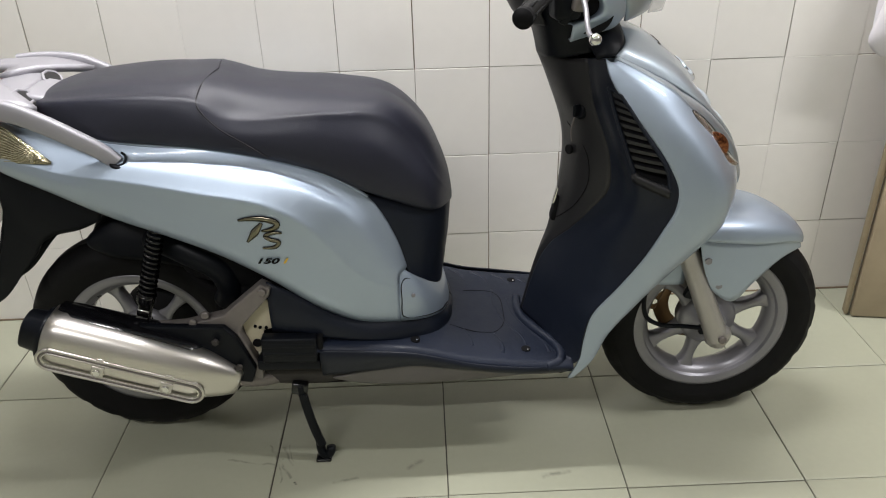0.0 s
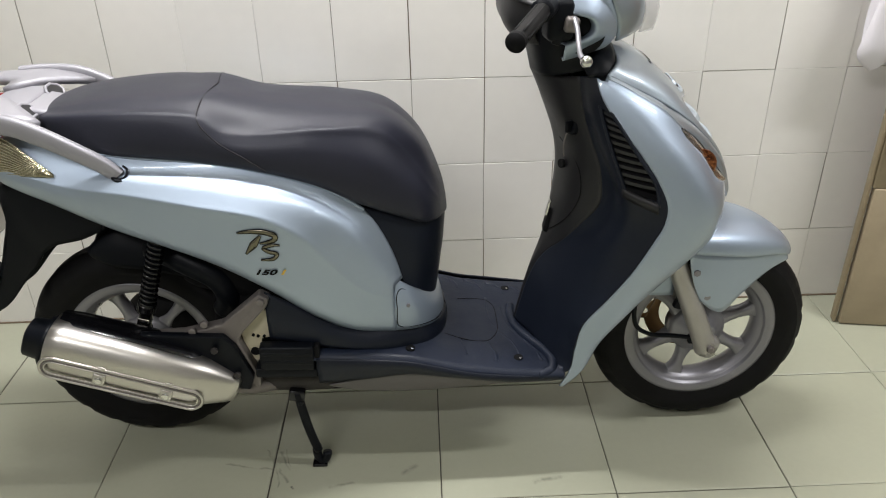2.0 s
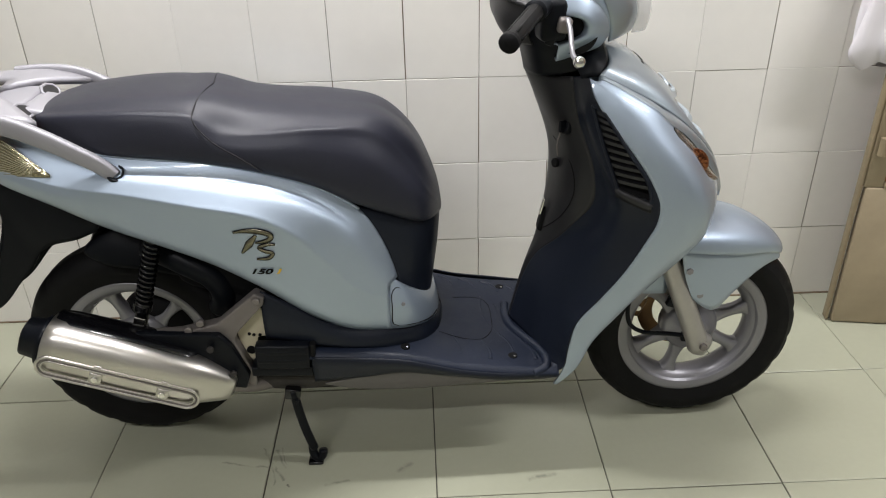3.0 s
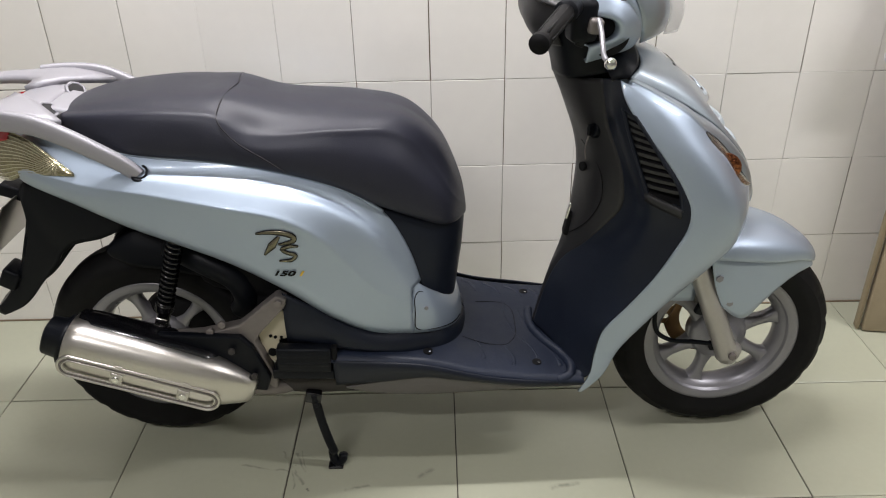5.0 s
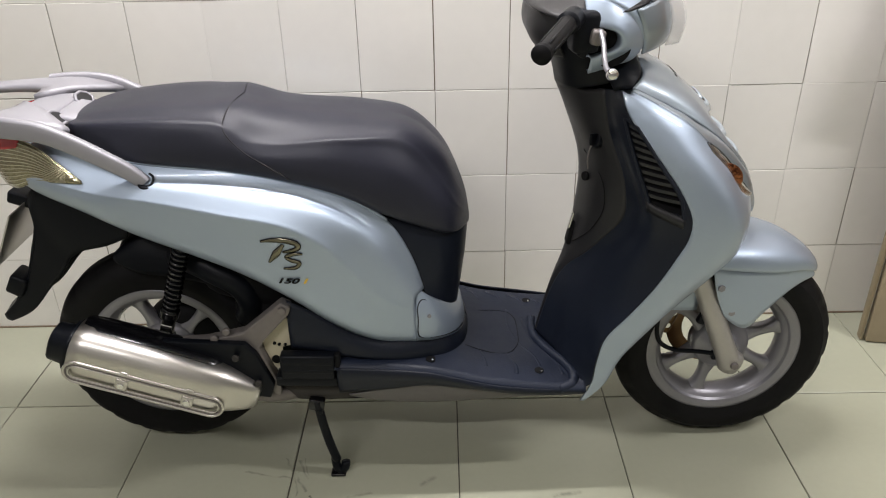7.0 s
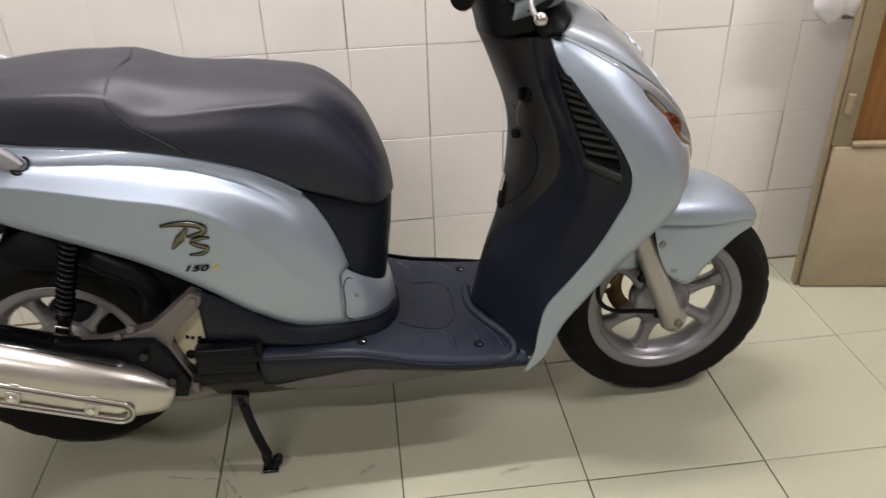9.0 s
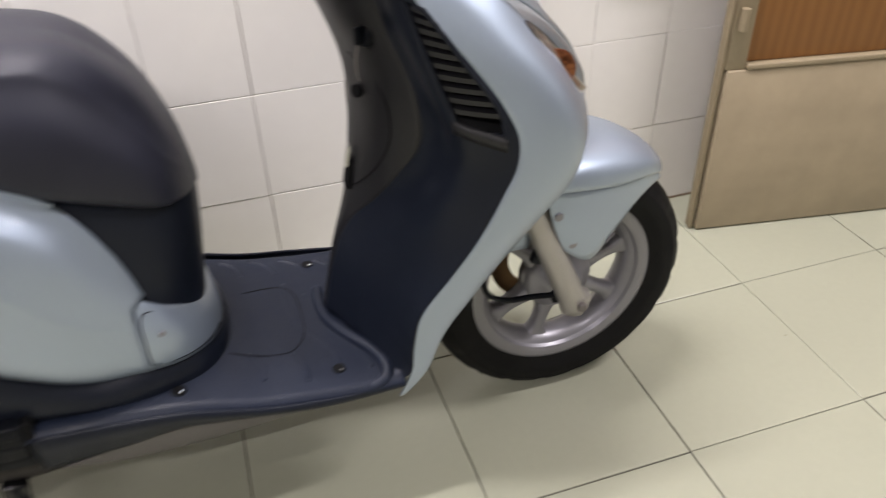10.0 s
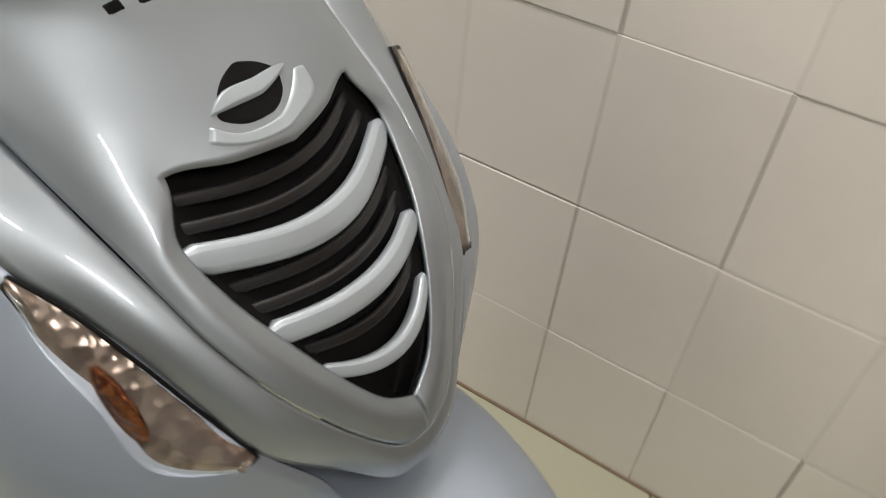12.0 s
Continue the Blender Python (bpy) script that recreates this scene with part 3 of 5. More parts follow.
            e = max(0.0, (abs(q) - 0.93) / 0.07)
            z = zs[i] - 0.006 * max(0.0, (abs(q) - 0.6) / 0.4) ** 2 - 0.010 * e * e
            toe = 0.442 + 0.40 * abs(s - 0.02)
            if abs(s - 0.01) < 0.188:
                z += 0.045 * min(1.0, max(0.0, (x - toe) / 0.05)) ** 2
            g[i, j] = (x, -s, z)
    return g


board = skin("footboard", footboard(), MAT_FLOOR, scooter, 0.006, "worn blue-grey plastic footboard with curved ridges")
for x, s in [(0.428, 0.161), (0.428, -0.139), (0.184, 0.176), (0.184, -0.13)]:
    # Shade in the sunk screw seats is drawn as a solid black disc.
    disc("screw_recess", (x, s, board_z(x) + 0.0005), (0, 0, 1), 0.0105, 0.007, DARK, board, bevel=0)
    disc("screw", (x + 0.004, s + 0.005, board_z(x) + 0.0042), (0.2, 0.2, 1), 0.0026, 0.002, CHROME, board)
tube("hatch_line", [(x, s, board_z(x) + 0.0026) for x, s in [(0.262, 0.096), (0.330, 0.109), (0.363, 0.103), (0.387, 0.066), (0.392, 0.007), (0.386, -0.056), (0.372, -0.072), (0.30, -0.066)]], 0.0013, DARK, board, 70, 6)
for line in [[(0.372, -0.085), (0.370, -0.013), (0.391, 0.059), (0.421, 0.105), (0.432, 0.146)], [(0.405, -0.05), (0.415, 0.025), (0.443, 0.083), (0.470, 0.128), (0.481, 0.171)], [(0.360, 0.11), (0.376, 0.150), (0.375, 0.178)],
             [(0.290, 0.100), (0.306, 0.141), (0.308, 0.165)], [(0.268, -0.165), (0.292, -0.150), (0.302, -0.118)], [(0.322, -0.168), (0.350, -0.150), (0.365, -0.118)], [(0.378, -0.165), (0.408, -0.145), (0.420, -0.112)], [(0.440, -0.155), (0.462, -0.130)]]:
    tube("ridge", [(x, s, board_z(x) - 0.0022) for x, s in line], 0.0062, MAT_FLOOR, board, 30, 8)
tube("toe_curb", [(0.432, -0.06, 0.276), (0.428, -0.01, 0.277), (0.434, 0.032, 0.278), (0.462, 0.088, 0.278), (0.490, 0.132, 0.277), (0.503, 0.168, 0.275), (0.500, 0.192, 0.269), (0.47, 0.201, 0.259)], 0.0115, MAT_FLOOR, board, 60, 10, "raised rim of the footboard's toe end")
for sd in (1, -1):
    trim = loft([[(-0.02, 0.209 * sd, 0.333), (0.085, 0.211 * sd, 0.327), (0.183, 0.212 * sd, 0.317), (0.238, 0.212 * sd, 0.303), (0.307, 0.212 * sd, 0.284), (0.40, 0.212 * sd, 0.270), (0.526, 0.203 * sd, 0.256)],
                 [(-0.02, 0.213 * sd, 0.322), (0.085, 0.215 * sd, 0.318), (0.183, 0.216 * sd, 0.309), (0.238, 0.216 * sd, 0.295), (0.307, 0.216 * sd, 0.277), (0.40, 0.215 * sd, 0.263), (0.526, 0.203 * sd, 0.252)],
                 [(-0.02, 0.203 * sd, 0.262), (0.085, 0.203 * sd, 0.269), (0.183, 0.204 * sd, 0.279), (0.238, 0.204 * sd, 0.271), (0.307, 0.204 * sd, 0.260), (0.40, 0.204 * sd, 0.247), (0.526, 0.201 * sd, 0.246)]], 40, 11)
    skin("side_trim", trim, NAVY, scooter, 0.004, "black plastic edge trim of the footboard")
    low = loft([[(0.000, 0.196 * sd, 0.250), (0.050, 0.197 * sd, 0.260), (0.100, 0.198 * sd, 0.272), (0.183, 0.198 * sd, 0.284), (0.30, 0.198 * sd, 0.267), (0.40, 0.197 * sd, 0.252), (0.50, 0.192 * sd, 0.237)],
                [(0.002, 0.193 * sd, 0.246), (0.055, 0.190 * sd, 0.242), (0.110, 0.188 * sd, 0.240), (0.183, 0.186 * sd, 0.240), (0.30, 0.182 * sd, 0.232), (0.40, 0.178 * sd, 0.226), (0.50, 0.175 * sd, 0.222)],
                [(0.008, 0.188 * sd, 0.240), (0.060, 0.180 * sd, 0.221), (0.115, 0.175 * sd, 0.211), (0.183, 0.171 * sd, 0.206), (0.30, 0.165 * sd, 0.206), (0.40, 0.160 * sd, 0.209), (0.50, 0.155 * sd, 0.213)]], 40, 9)
    skin("belly_panel", low, BELLY, scooter, 0.004, "dusty grey belly panel")

# Tray that shows left of the belly; its unseen middle is added to shade the floor.
tray = loft([[(-0.150, 0.176, 0.268), (-0.08, 0.180, 0.266), (-0.01, 0.180, 0.262), (0.06, 0.176, 0.258)],
             [(-0.155, 0.172, 0.232), (-0.08, 0.174, 0.228), (-0.01, 0.172, 0.230), (0.06, 0.160, 0.236)],
             [(-0.150, 0.130, 0.200), (-0.08, 0.130, 0.190), (-0.01, 0.126, 0.190), (0.10, 0.110, 0.200)],
             [(-0.150, 0.0, 0.180), (-0.08, 0.0, 0.166), (-0.01, 0.0, 0.160), (0.12, 0.0, 0.175)]], 24, 14)
skin("undertray", both(tray), DUSTY, scooter, 0.004, "dirty black tray below the engine")

# front bodywork
NOSE_PARTS = ("front_side_panel", "front_band", "front_cover", "front_fender", "grille_backing", "grille_slat", "grille_bar", "emblem_recess", "emblem", "badge_bar", "brand_mark",
              "turn_signal", "lens", "lens_rim", "bulb", "fender_side", "fender_bolt", "inner_shield", "shield_flank", "vent_backing", "vent_frame", "louvre", "vent_sill", "shield_top")
BACK_EDGE = [(0.559, 0.16, 0.922), (0.5636, 0.176, 0.897), (0.5905, 0.2, 0.8509), (0.6344, 0.222, 0.7968), (0.6747, 0.238, 0.7383), (0.6949, 0.247, 0.6913), (0.6923, 0.249, 0.6518), (0.6757, 0.248, 0.6128), (0.6415, 0.241, 0.5399), (0.6006, 0.23, 0.471), (0.556, 0.222, 0.404), (0.545, 0.212, 0.34), (0.537, 0.207, 0.275), (0.517, 0.203, 0.228)]
BULGE = [(0.572, 0.168, 0.917), (0.6113, 0.194, 0.886), (0.6636, 0.218, 0.834), (0.7199, 0.234, 0.7749), (0.7665, 0.239, 0.7129), (0.7908, 0.234, 0.6559), (0.7808, 0.227, 0.5979), (0.7352, 0.222, 0.5389), (0.6886, 0.214, 0.477), (0.635, 0.206, 0.4), (0.59, 0.203, 0.335), (0.56, 0.202, 0.265), (0.524, 0.2, 0.225)]
FRONT_EDGE = [(0.575, 0.160, 0.920), (0.600, 0.172, 0.910), (0.646, 0.184, 0.886), (0.684, 0.188, 0.863), (0.722, 0.186, 0.827), (0.748, 0.174, 0.807), (0.776, 0.163, 0.780), (0.805, 0.150, 0.743), (0.838, 0.135, 0.702),
              (0.864, 0.100, 0.645), (0.866, 0.085, 0.580), (0.835, 0.105, 0.545), (0.780, 0.135, 0.510), (0.722, 0.150, 0.470), (0.665, 0.160, 0.412), (0.605, 0.170, 0.329), (0.575, 0.182, 0.268), (0.530, 0.192, 0.220)]
mask = loft([BACK_EDGE, BULGE, FRONT_EDGE], 80, 22)
skin("front_side_panel", mask, PAINT, scooter, 0.004, "silver-blue painted leg shield side panel")
skin("front_side_panel", flip(mask), PAINT, scooter, 0.004, "silver-blue painted leg shield side panel")

RIDGE = [(x, s + 0.0008, z + 0.0008) for x, s, z in FRONT_EDGE[:9]] + [(0.868, 0.085, 0.652), (0.888, 0.040, 0.618), (0.893, 0.0, 0.610)]
SEAM_LINE = [(0.578, 0.152, 0.923), (0.610, 0.151, 0.907), (0.650, 0.149, 0.886), (0.680, 0.148, 0.870), (0.710, 0.146, 0.852), (0.741, 0.144, 0.832), (0.772, 0.139, 0.807), (0.804, 0.131, 0.775), (0.838, 0.112, 0.734), (0.868, 0.074, 0.684), (0.886, 0.030, 0.648), (0.890, 0, 0.642)]
band = loft([RIDGE, [tuple(0.5 * (a + b) + c for a, b, c in zip(p, q, (0.003, 0.003, 0.003))) for p, q in zip(RIDGE, SEAM_LINE)], SEAM_LINE], 70, 10)
skin("front_band", both(band.transpose(1, 0, 2)), PAINT_GREY, scooter, 0.003, "grey silver band round the nose")

COVER_TOPS = [
    [(0.578, 0.151, 0.924), (0.655, 0.1475, 0.885), (0.710, 0.1445, 0.854), (0.757, 0.140, 0.821)],
    [(0.594, 0.138, 0.935), (0.660, 0.135, 0.903), (0.713, 0.130, 0.871), (0.755, 0.123, 0.838)],
    [(0.605, 0.110, 0.944), (0.662, 0.108, 0.919), (0.713, 0.105, 0.886), (0.747, 0.098, 0.853)],
    [(0.604, 0.055, 0.956), (0.662, 0.055, 0.936), (0.717, 0.053, 0.894), (0.763, 0.050, 0.850)],
    [(0.603, 0.0, 0.960), (0.661, 0.0, 0.940), (0.718, 0.0, 0.896), (0.774, 0.0, 0.849)]]
GRILLE_EDGE = [(0.747, 0.098, 0.853), (0.766, 0.113, 0.823), (0.793, 0.106, 0.792), (0.818, 0.092, 0.764), (0.846, 0.066, 0.725), (0.866, 0.034, 0.690), (0.875, 0.0, 0.668)]
SEAM_LOW = [(0.778, 0.1365, 0.802), (0.804, 0.1305, 0.776), (0.838, 0.1115, 0.735), (0.868, 0.0735, 0.685), (0.886, 0.030, 0.649), (0.890, 0, 0.643)]
SURROUND = [SEAM_LOW, [tuple(0.5 * (a + b) + c for a, b, c in zip(p, q, (0.003, 0.001, 0.003))) for p, q in zip(SEAM_LOW, GRILLE_EDGE[1:])], GRILLE_EDGE[1:]]


def nose_cover():
    """The cover above the grille and its surround below, one smooth shell."""
    per, seg = 10, 6
    rows = []
    for k in range(5):
        line = COVER_TOPS[k] + (SURROUND[k] if k < 3 else [])
        rows.append(curve_knots(line, per))
    top_n = 3 * per + 1
    verts, faces, index = [], [], {}

    def vert(i, j, p):
        index[i, j] = len(verts)
        verts.append((p[0], -p[1], p[2]))
    for i in range(len(rows[0])):
        lines = [r[i] for r in rows] if i < top_n else [r[i] for r in rows[:3]]
        c = curve_knots(lines, seg)
        for j, p in enumerate(c):
            vert(i, j, p)
            if p[1] > 1e-6:
                vert(i, -j - 1, p * (1, -1, 1))
            else:
                index[i, -j - 1] = index[i, j]
    for i in range(len(rows[0]) - 1):
        for j in range((4 if i < top_n - 1 else 2) * seg):
            faces.append((index[i, j], index[i + 1, j], index[i + 1, j + 1], index[i, j + 1]))
            faces.append((index[i, -j - 1], index[i, -j - 2], index[i + 1, -j - 2], index[i + 1, -j - 1]))
    me = bpy.data.meshes.new("front_cover")
    bm = bmesh.new()
    vs = [bm.verts.new(v) for v in verts]
    for f in faces:
        if len(set(f)) == 4:
            bm.faces.new([vs[q] for q in f])
        elif len(set(f)) == 3:
            bm.faces.new([vs[q] for q in dict.fromkeys(f)])
    bmesh.ops.remove_doubles(bm, verts=bm.verts, dist=1e-5)
    for n in range(3):
        inner_verts = [v for v in bm.verts if not v.is_boundary]
        bmesh.ops.smooth_vert(bm, verts=inner_verts, factor=0.5, use_axis_x=True, use_axis_y=True, use_axis_z=True)
    bmesh.ops.recalc_face_normals(bm, faces=bm.faces)
    for f in bm.faces:
        f.smooth = True
    bm.to_mesh(me)
    bm.free()
    return thick(part("front_cover", me, PAINT_GREY, scooter, "grey silver nose cover with an intake grille"), 0.004, 0.0)


cover = nose_cover()


def inside(p, d):
    return (p[0] - 0.80 * d, p[1] * (1 - 0.5 * d), p[2] - 0.60 * d)


GRILLE_MID = [(0.757, 0.055, 0.852), (0.777, 0.06, 0.826), (0.806, 0.056, 0.793), (0.830, 0.048, 0.764), (0.855, 0.036, 0.723), (0.869, 0.018, 0.689), (0.876, 0.0, 0.668)]
GRILLE_CENTRE = [(0.774, 0, 0.849), (0.788, 0, 0.826), (0.816, 0, 0.793), (0.838, 0, 0.764), (0.861, 0, 0.722), (0.873, 0, 0.690), (0.877, 0, 0.669)]
back = loft([[inside(p, 0.004) for p in GRILLE_EDGE], [inside(p, 0.022) for p in GRILLE_MID], [inside(p, 0.026) for p in GRILLE_CENTRE]], 30, 12)
skin("grille_backing", both(back), DARK, scooter, 0.002, "black recess behind the grille bars")


def grille_bar(name, te, tc, height, depth, mat, label, out=0.0):
    """A bar across the grille, at the share te of its height at the edge and tc in the middle."""
    e, c = curve(GRILLE_EDGE, 101)[int(te * 100)], curve(GRILLE_CENTRE, 101)[int(tc * 100)]
    line = [np.array((c[0] + (e[0] - c[0]) * abs(q) ** 1.8, e[1] * q, c[2] + (e[2] - c[2]) * abs(q) ** 1.8)) for q in np.linspace(1, -1, 49)]
    g = np.zeros((49, 13, 3))
    for k, p in enumerate(line):
        thin = min(1.0, 0.6 + 5.0 * min(k, 48 - k) / 24)
        for j in range(12):
            a = 2 * math.pi * (j + 0.5) / 12
            u, w = math.cos(a), math.sin(a)
            u, w = math.copysign(abs(u) ** 0.6, u) * depth, math.copysign(abs(w) ** 0.6, w) * height * thin
            g[k, j] = (p[0] + 0.80 * (u + out) - 0.6 * w, -p[1], p[2] + 0.60 * (u + out) + 0.8 * w)
        g[k, 12] = g[k, 0]
    part(name, grid_mesh(name, g), mat, scooter, label)


for te, tc in ((0.055, 0.075), (0.12, 0.165), (0.30, 0.355), (0.385, 0.435), (0.555, 0.62)):
    grille_bar("grille_slat", te, tc, 0.0048, 0.004, SLAT, "dark grey grille slat", -0.012)
for te, tc, h in ((0.205, 0.27, 0.0112), (0.472, 0.525, 0.0092), (0.648, 0.755, 0.0066)):
    grille_bar("grille_bar", te, tc, h, 0.006, PALE, "pale silver grille bar", -0.006)

# emblem and small marks on the nose
NOSE = both(loft(COVER_TOPS, 81, 41))


def on_cover(u, v, lift):
    """A place on the nose cover: u from its top to the grille, v from one edge (0) over the middle (1) to the other (2)."""
    a, b = min(max(u, 0), 1) * 80, min(max(v, 0), 2) * 40
    i, j = min(int(a), 79), min(int(b), 79)
    a, b = a - i, b - j
    p = NOSE[i, j] * (1 - a) * (1 - b) + NOSE[i + 1, j] * a * (1 - b) + NOSE[i, j + 1] * (1 - a) * b + NOSE[i + 1, j + 1] * a * b
    return np.array((p[0] + 0.55 * lift, p[1], p[2] + 0.80 * lift))


def cover_strip(name, one, other, lift, mat, label="", n=40, k=9):
    """A thin raised piece that follows the nose cover between two lines of (u, v)."""
    a, b = curve([(*p, 0) for p in one], n), curve([(*p, 0) for p in other], n)
    g = np.zeros((n, k, 3))
    for i in range(n):
        for j in range(k):
            t = j / (k - 1)
            q = a[i] + (b[i] - a[i]) * t
            g[i, j] = on_cover(q[0], q[1] if name == "brand_mark" else 0.955 + (q[1] - 0.8175) * 1.25, lift * (1 if 0 < j < k - 1 and 0 < i < n - 1 else 0.2))
    return skin(name, g, mat, cover, 0.0, label)


cover_strip("emblem_recess", [(0.72, 0.84), (0.755, 0.94), (0.80, 0.995), (0.85, 0.965), (0.893, 0.875)], [(0.72, 0.835), (0.76, 0.735), (0.82, 0.655), (0.865, 0.62), (0.905, 0.70), (0.897, 0.86)], 0.0022, DARK, "black badge field")
cover_strip("emblem", [(0.845, 0.635), (0.79, 0.72), (0.782, 0.85), (0.79, 0.95), (0.805, 1.00)], [(0.847, 0.637), (0.845, 0.75), (0.84, 0.86), (0.825, 0.95), (0.807, 1.002)], 0.0050, PALE, "pale silver wing-shaped badge")
cover_strip("badge_bar", [(0.868, 0.605), (0.915, 0.67), (0.915, 0.86), (0.872, 0.97), (0.83, 1.04)], [(0.930, 0.555), (0.968, 0.70), (0.960, 0.93), (0.925, 1.10), (0.84, 1.10)], 0.0035, PALE, "pale silver bar below the badge")
for k in range(5):
    u, v = 0.425 + 0.006 * k, 0.63 + 0.15 * k
    cover_strip("brand_mark", [(u, v), (u + 0.045, v)], [(u, v + 0.10), (u + 0.045, v + 0.10)], 0.0027, DARK, n=6, k=5)

# turn signals
def turn_signal(sd):
    up = [(0.722, 0.188, 0.828), (0.748, 0.176, 0.808), (0.776, 0.165, 0.780), (0.805, 0.152, 0.743), (0.838, 0.137, 0.703)]
    dn = [(0.722, 0.189, 0.826), (0.742, 0.196, 0.793), (0.770, 0.196, 0.754), (0.802, 0.191, 0.716), (0.833, 0.150, 0.697)]
    mid = [tuple(0.5 * (a + b) + c for a, b, c in zip(p, q, (0.002, 0.004, 0.001))) for p, q in zip(up, dn)]

    def moved(r, d):
        return [(x + 0.4 * d, (s + 0.8 * d), z + 0.2 * d) for x, s, z in r]
    base = loft([moved(up, 0.0005), moved(mid, 0.001), moved(dn, 0.0)], 30, 10)
    shell = loft([moved(up, 0.002), moved(mid, 0.005), moved(dn, 0.0012)], 30, 10)
    side_of = (lambda g: g) if sd > 0 else flip
    root = skin("turn_signal", side_of(base), REFLECTOR, scooter, 0.001, "clear turn signal with an amber bulb")
    skin("lens", side_of(shell), LENS, root, 0.0012).visible_shadow = False
    rim_line = [p for p in curve(moved(up, 0.002), 20)] + [p for p in curve(moved(dn, 0.001), 20)[::-1]]
    tube("lens_rim", [(x, s * sd, z) for x, s, z in rim_line + rim_line[:1]], 0.0016, DARK, root, 80, 6)
    if sd < 0:
        return
    bm = bmesh.new()
    bmesh.ops.create_icosphere(bm, subdivisions=3, radius=1.0)
    bm.transform(Matrix.Translation((0.779, -0.184 * sd, 0.757)) @ Euler((0, radians(50), 0)).to_matrix().to_4x4() @ Matrix.Diagonal((0.029, 0.0060, 0.021, 1)))
    part("bulb", bm, AMBER_SOLID, root, "dark amber bulb shade")


def facets(name, low, high, size=240, depth=0.002):
    """A moulded reflector of many small facets; their glints are put into the cell colours."""
    m = material(name, low, 0.16, 0.85)
    t = m.node_tree
    cell = t.nodes.new("ShaderNodeTexVoronoi")
    cell.inputs["Scale"].default_value = size
    t.links.new(t.nodes["Texture Coordinate"].outputs["Object"], cell.inputs["Vector"])
    mx = t.nodes.new("ShaderNodeMix")
    mx.data_type = "RGBA"
    mx.inputs["A"].default_value, mx.inputs["B"].default_value = (*low, 1), (*high, 1)
    t.links.new(cell.outputs["Color"], mx.inputs["Factor"])
    b = t.nodes["Principled BSDF"]
    t.links.new(mx.outputs["Result"], b.inputs["Base Color"])
    bp = t.nodes.new("ShaderNodeBump")
    bp.inputs["Distance"].default_value = depth
    t.links.new(cell.outputs["Distance"], bp.inputs["Height"])
    t.links.new(bp.outputs[0], b.inputs["Normal"])
    return m


REFLECTOR = facets("faceted reflector", (0.12, 0.095, 0.085), (0.42, 0.36, 0.33), 120, 0.0016)
AMBER_SOLID = facets("amber plastic", (0.07, 0.016, 0.008), (0.40, 0.15, 0.06), 150, 0.0016)
turn_signal(1)
turn_signal(-1)

# inner shield
CENTRE_LINE = [(0.455, 0, 0.905), (0.480, 0, 0.845), (0.515, 0, 0.735), (0.512, 0, 0.607), (0.491, 0, 0.492), (0.463, 0, 0.402), (0.436, 0, 0.285)]
HALF_LINE = [(0.500, 0.075, 0.905), (0.515, 0.08, 0.835), (0.545, 0.09, 0.735), (0.541, 0.083, 0.640), (0.522, 0.055, 0.570), (0.503, 0.025, 0.510), (0.476, 0.006, 0.440), (0.437, 0.003, 0.285)]
STEP_LINE = [(0.538, 0.11, 0.912), (0.551, 0.12, 0.834), (0.588, 0.14, 0.721), (0.592, 0.135, 0.650), (0.562, 0.108, 0.590), (0.530, 0.070, 0.530), (0.500, 0.030, 0.480), (0.478, 0.010, 0.430), (0.438, 0.006, 0.284)]
TOE_LINE = [(0.543, 0.122, 0.915), (0.553, 0.132, 0.850), (0.589, 0.156, 0.750), (0.612, 0.163, 0.675), (0.598, 0.150, 0.610), (0.552, 0.113, 0.525), (0.503, 0.078, 0.430), (0.476, 0.086, 0.282)]
inner = skin("inner_shield", both(loft([STEP_LINE, HALF_LINE, CENTRE_LINE], 50, 14)), BROWN, scooter, 0.004, "worn brown-black inner leg shield")
FLANK_MID = [(0.548, 0.135, 0.918), (0.5546, 0.149, 0.872), (0.5851, 0.186, 0.7869), (0.6203, 0.209, 0.7008), (0.6323, 0.212, 0.6508), (0.6087, 0.198, 0.5788), (0.5579, 0.166, 0.4529), (0.52, 0.15, 0.35), (0.5, 0.15, 0.278)]
VENT_TL, VENT_TR, VENT_BL, VENT_BR = (0.566, 0.172, 0.872), (0.586, 0.186, 0.862), (0.620, 0.222, 0.712), (0.680, 0.246, 0.690)
VENT_SIDE = [VENT_TL, (0.585, 0.190, 0.808), VENT_BL]
VENT_EDGE = [VENT_TR, (0.634, 0.220, 0.790), (0.672, 0.240, 0.730), VENT_BR]


def in_vent(x, z):
    """Whether a place on the flank lies in the vent's opening."""
    a, b = curve(VENT_SIDE, 30), curve(VENT_EDGE, 30)
    ring_x = np.r_[a[:, 0] - 0.002, b[::-1, 0]]
    ring_z = np.r_[a[:, 2], b[::-1, 2]]
    hit = False
    for i in range(len(ring_x)):
        j = i - 1
        if (ring_z[i] > z) != (ring_z[j] > z) and x < (ring_x[j] - ring_x[i]) * (z - ring_z[i]) / (ring_z[j] - ring_z[i]) + ring_x[i]:
            hit = not hit
    return hit


flank_g = loft([BACK_EDGE[:-1] + [(0.520, 0.200, 0.262)], FLANK_MID, TOE_LINE, STEP_LINE], 200, 60)
for sd in (1, -1):
    me = grid_mesh("shield_flank", flank_g if sd > 0 else flip(flank_g))
    bm = bmesh.new()
    bm.from_mesh(me)
    gone = [f for f in bm.faces if 0.70 < f.calc_center_median().z < 0.88 and -f.calc_center_median().y * sd > 0.12 and in_vent(f.calc_center_median().x, f.calc_center_median().z)]
    bmesh.ops.delete(bm, geom=gone, context="FACES")
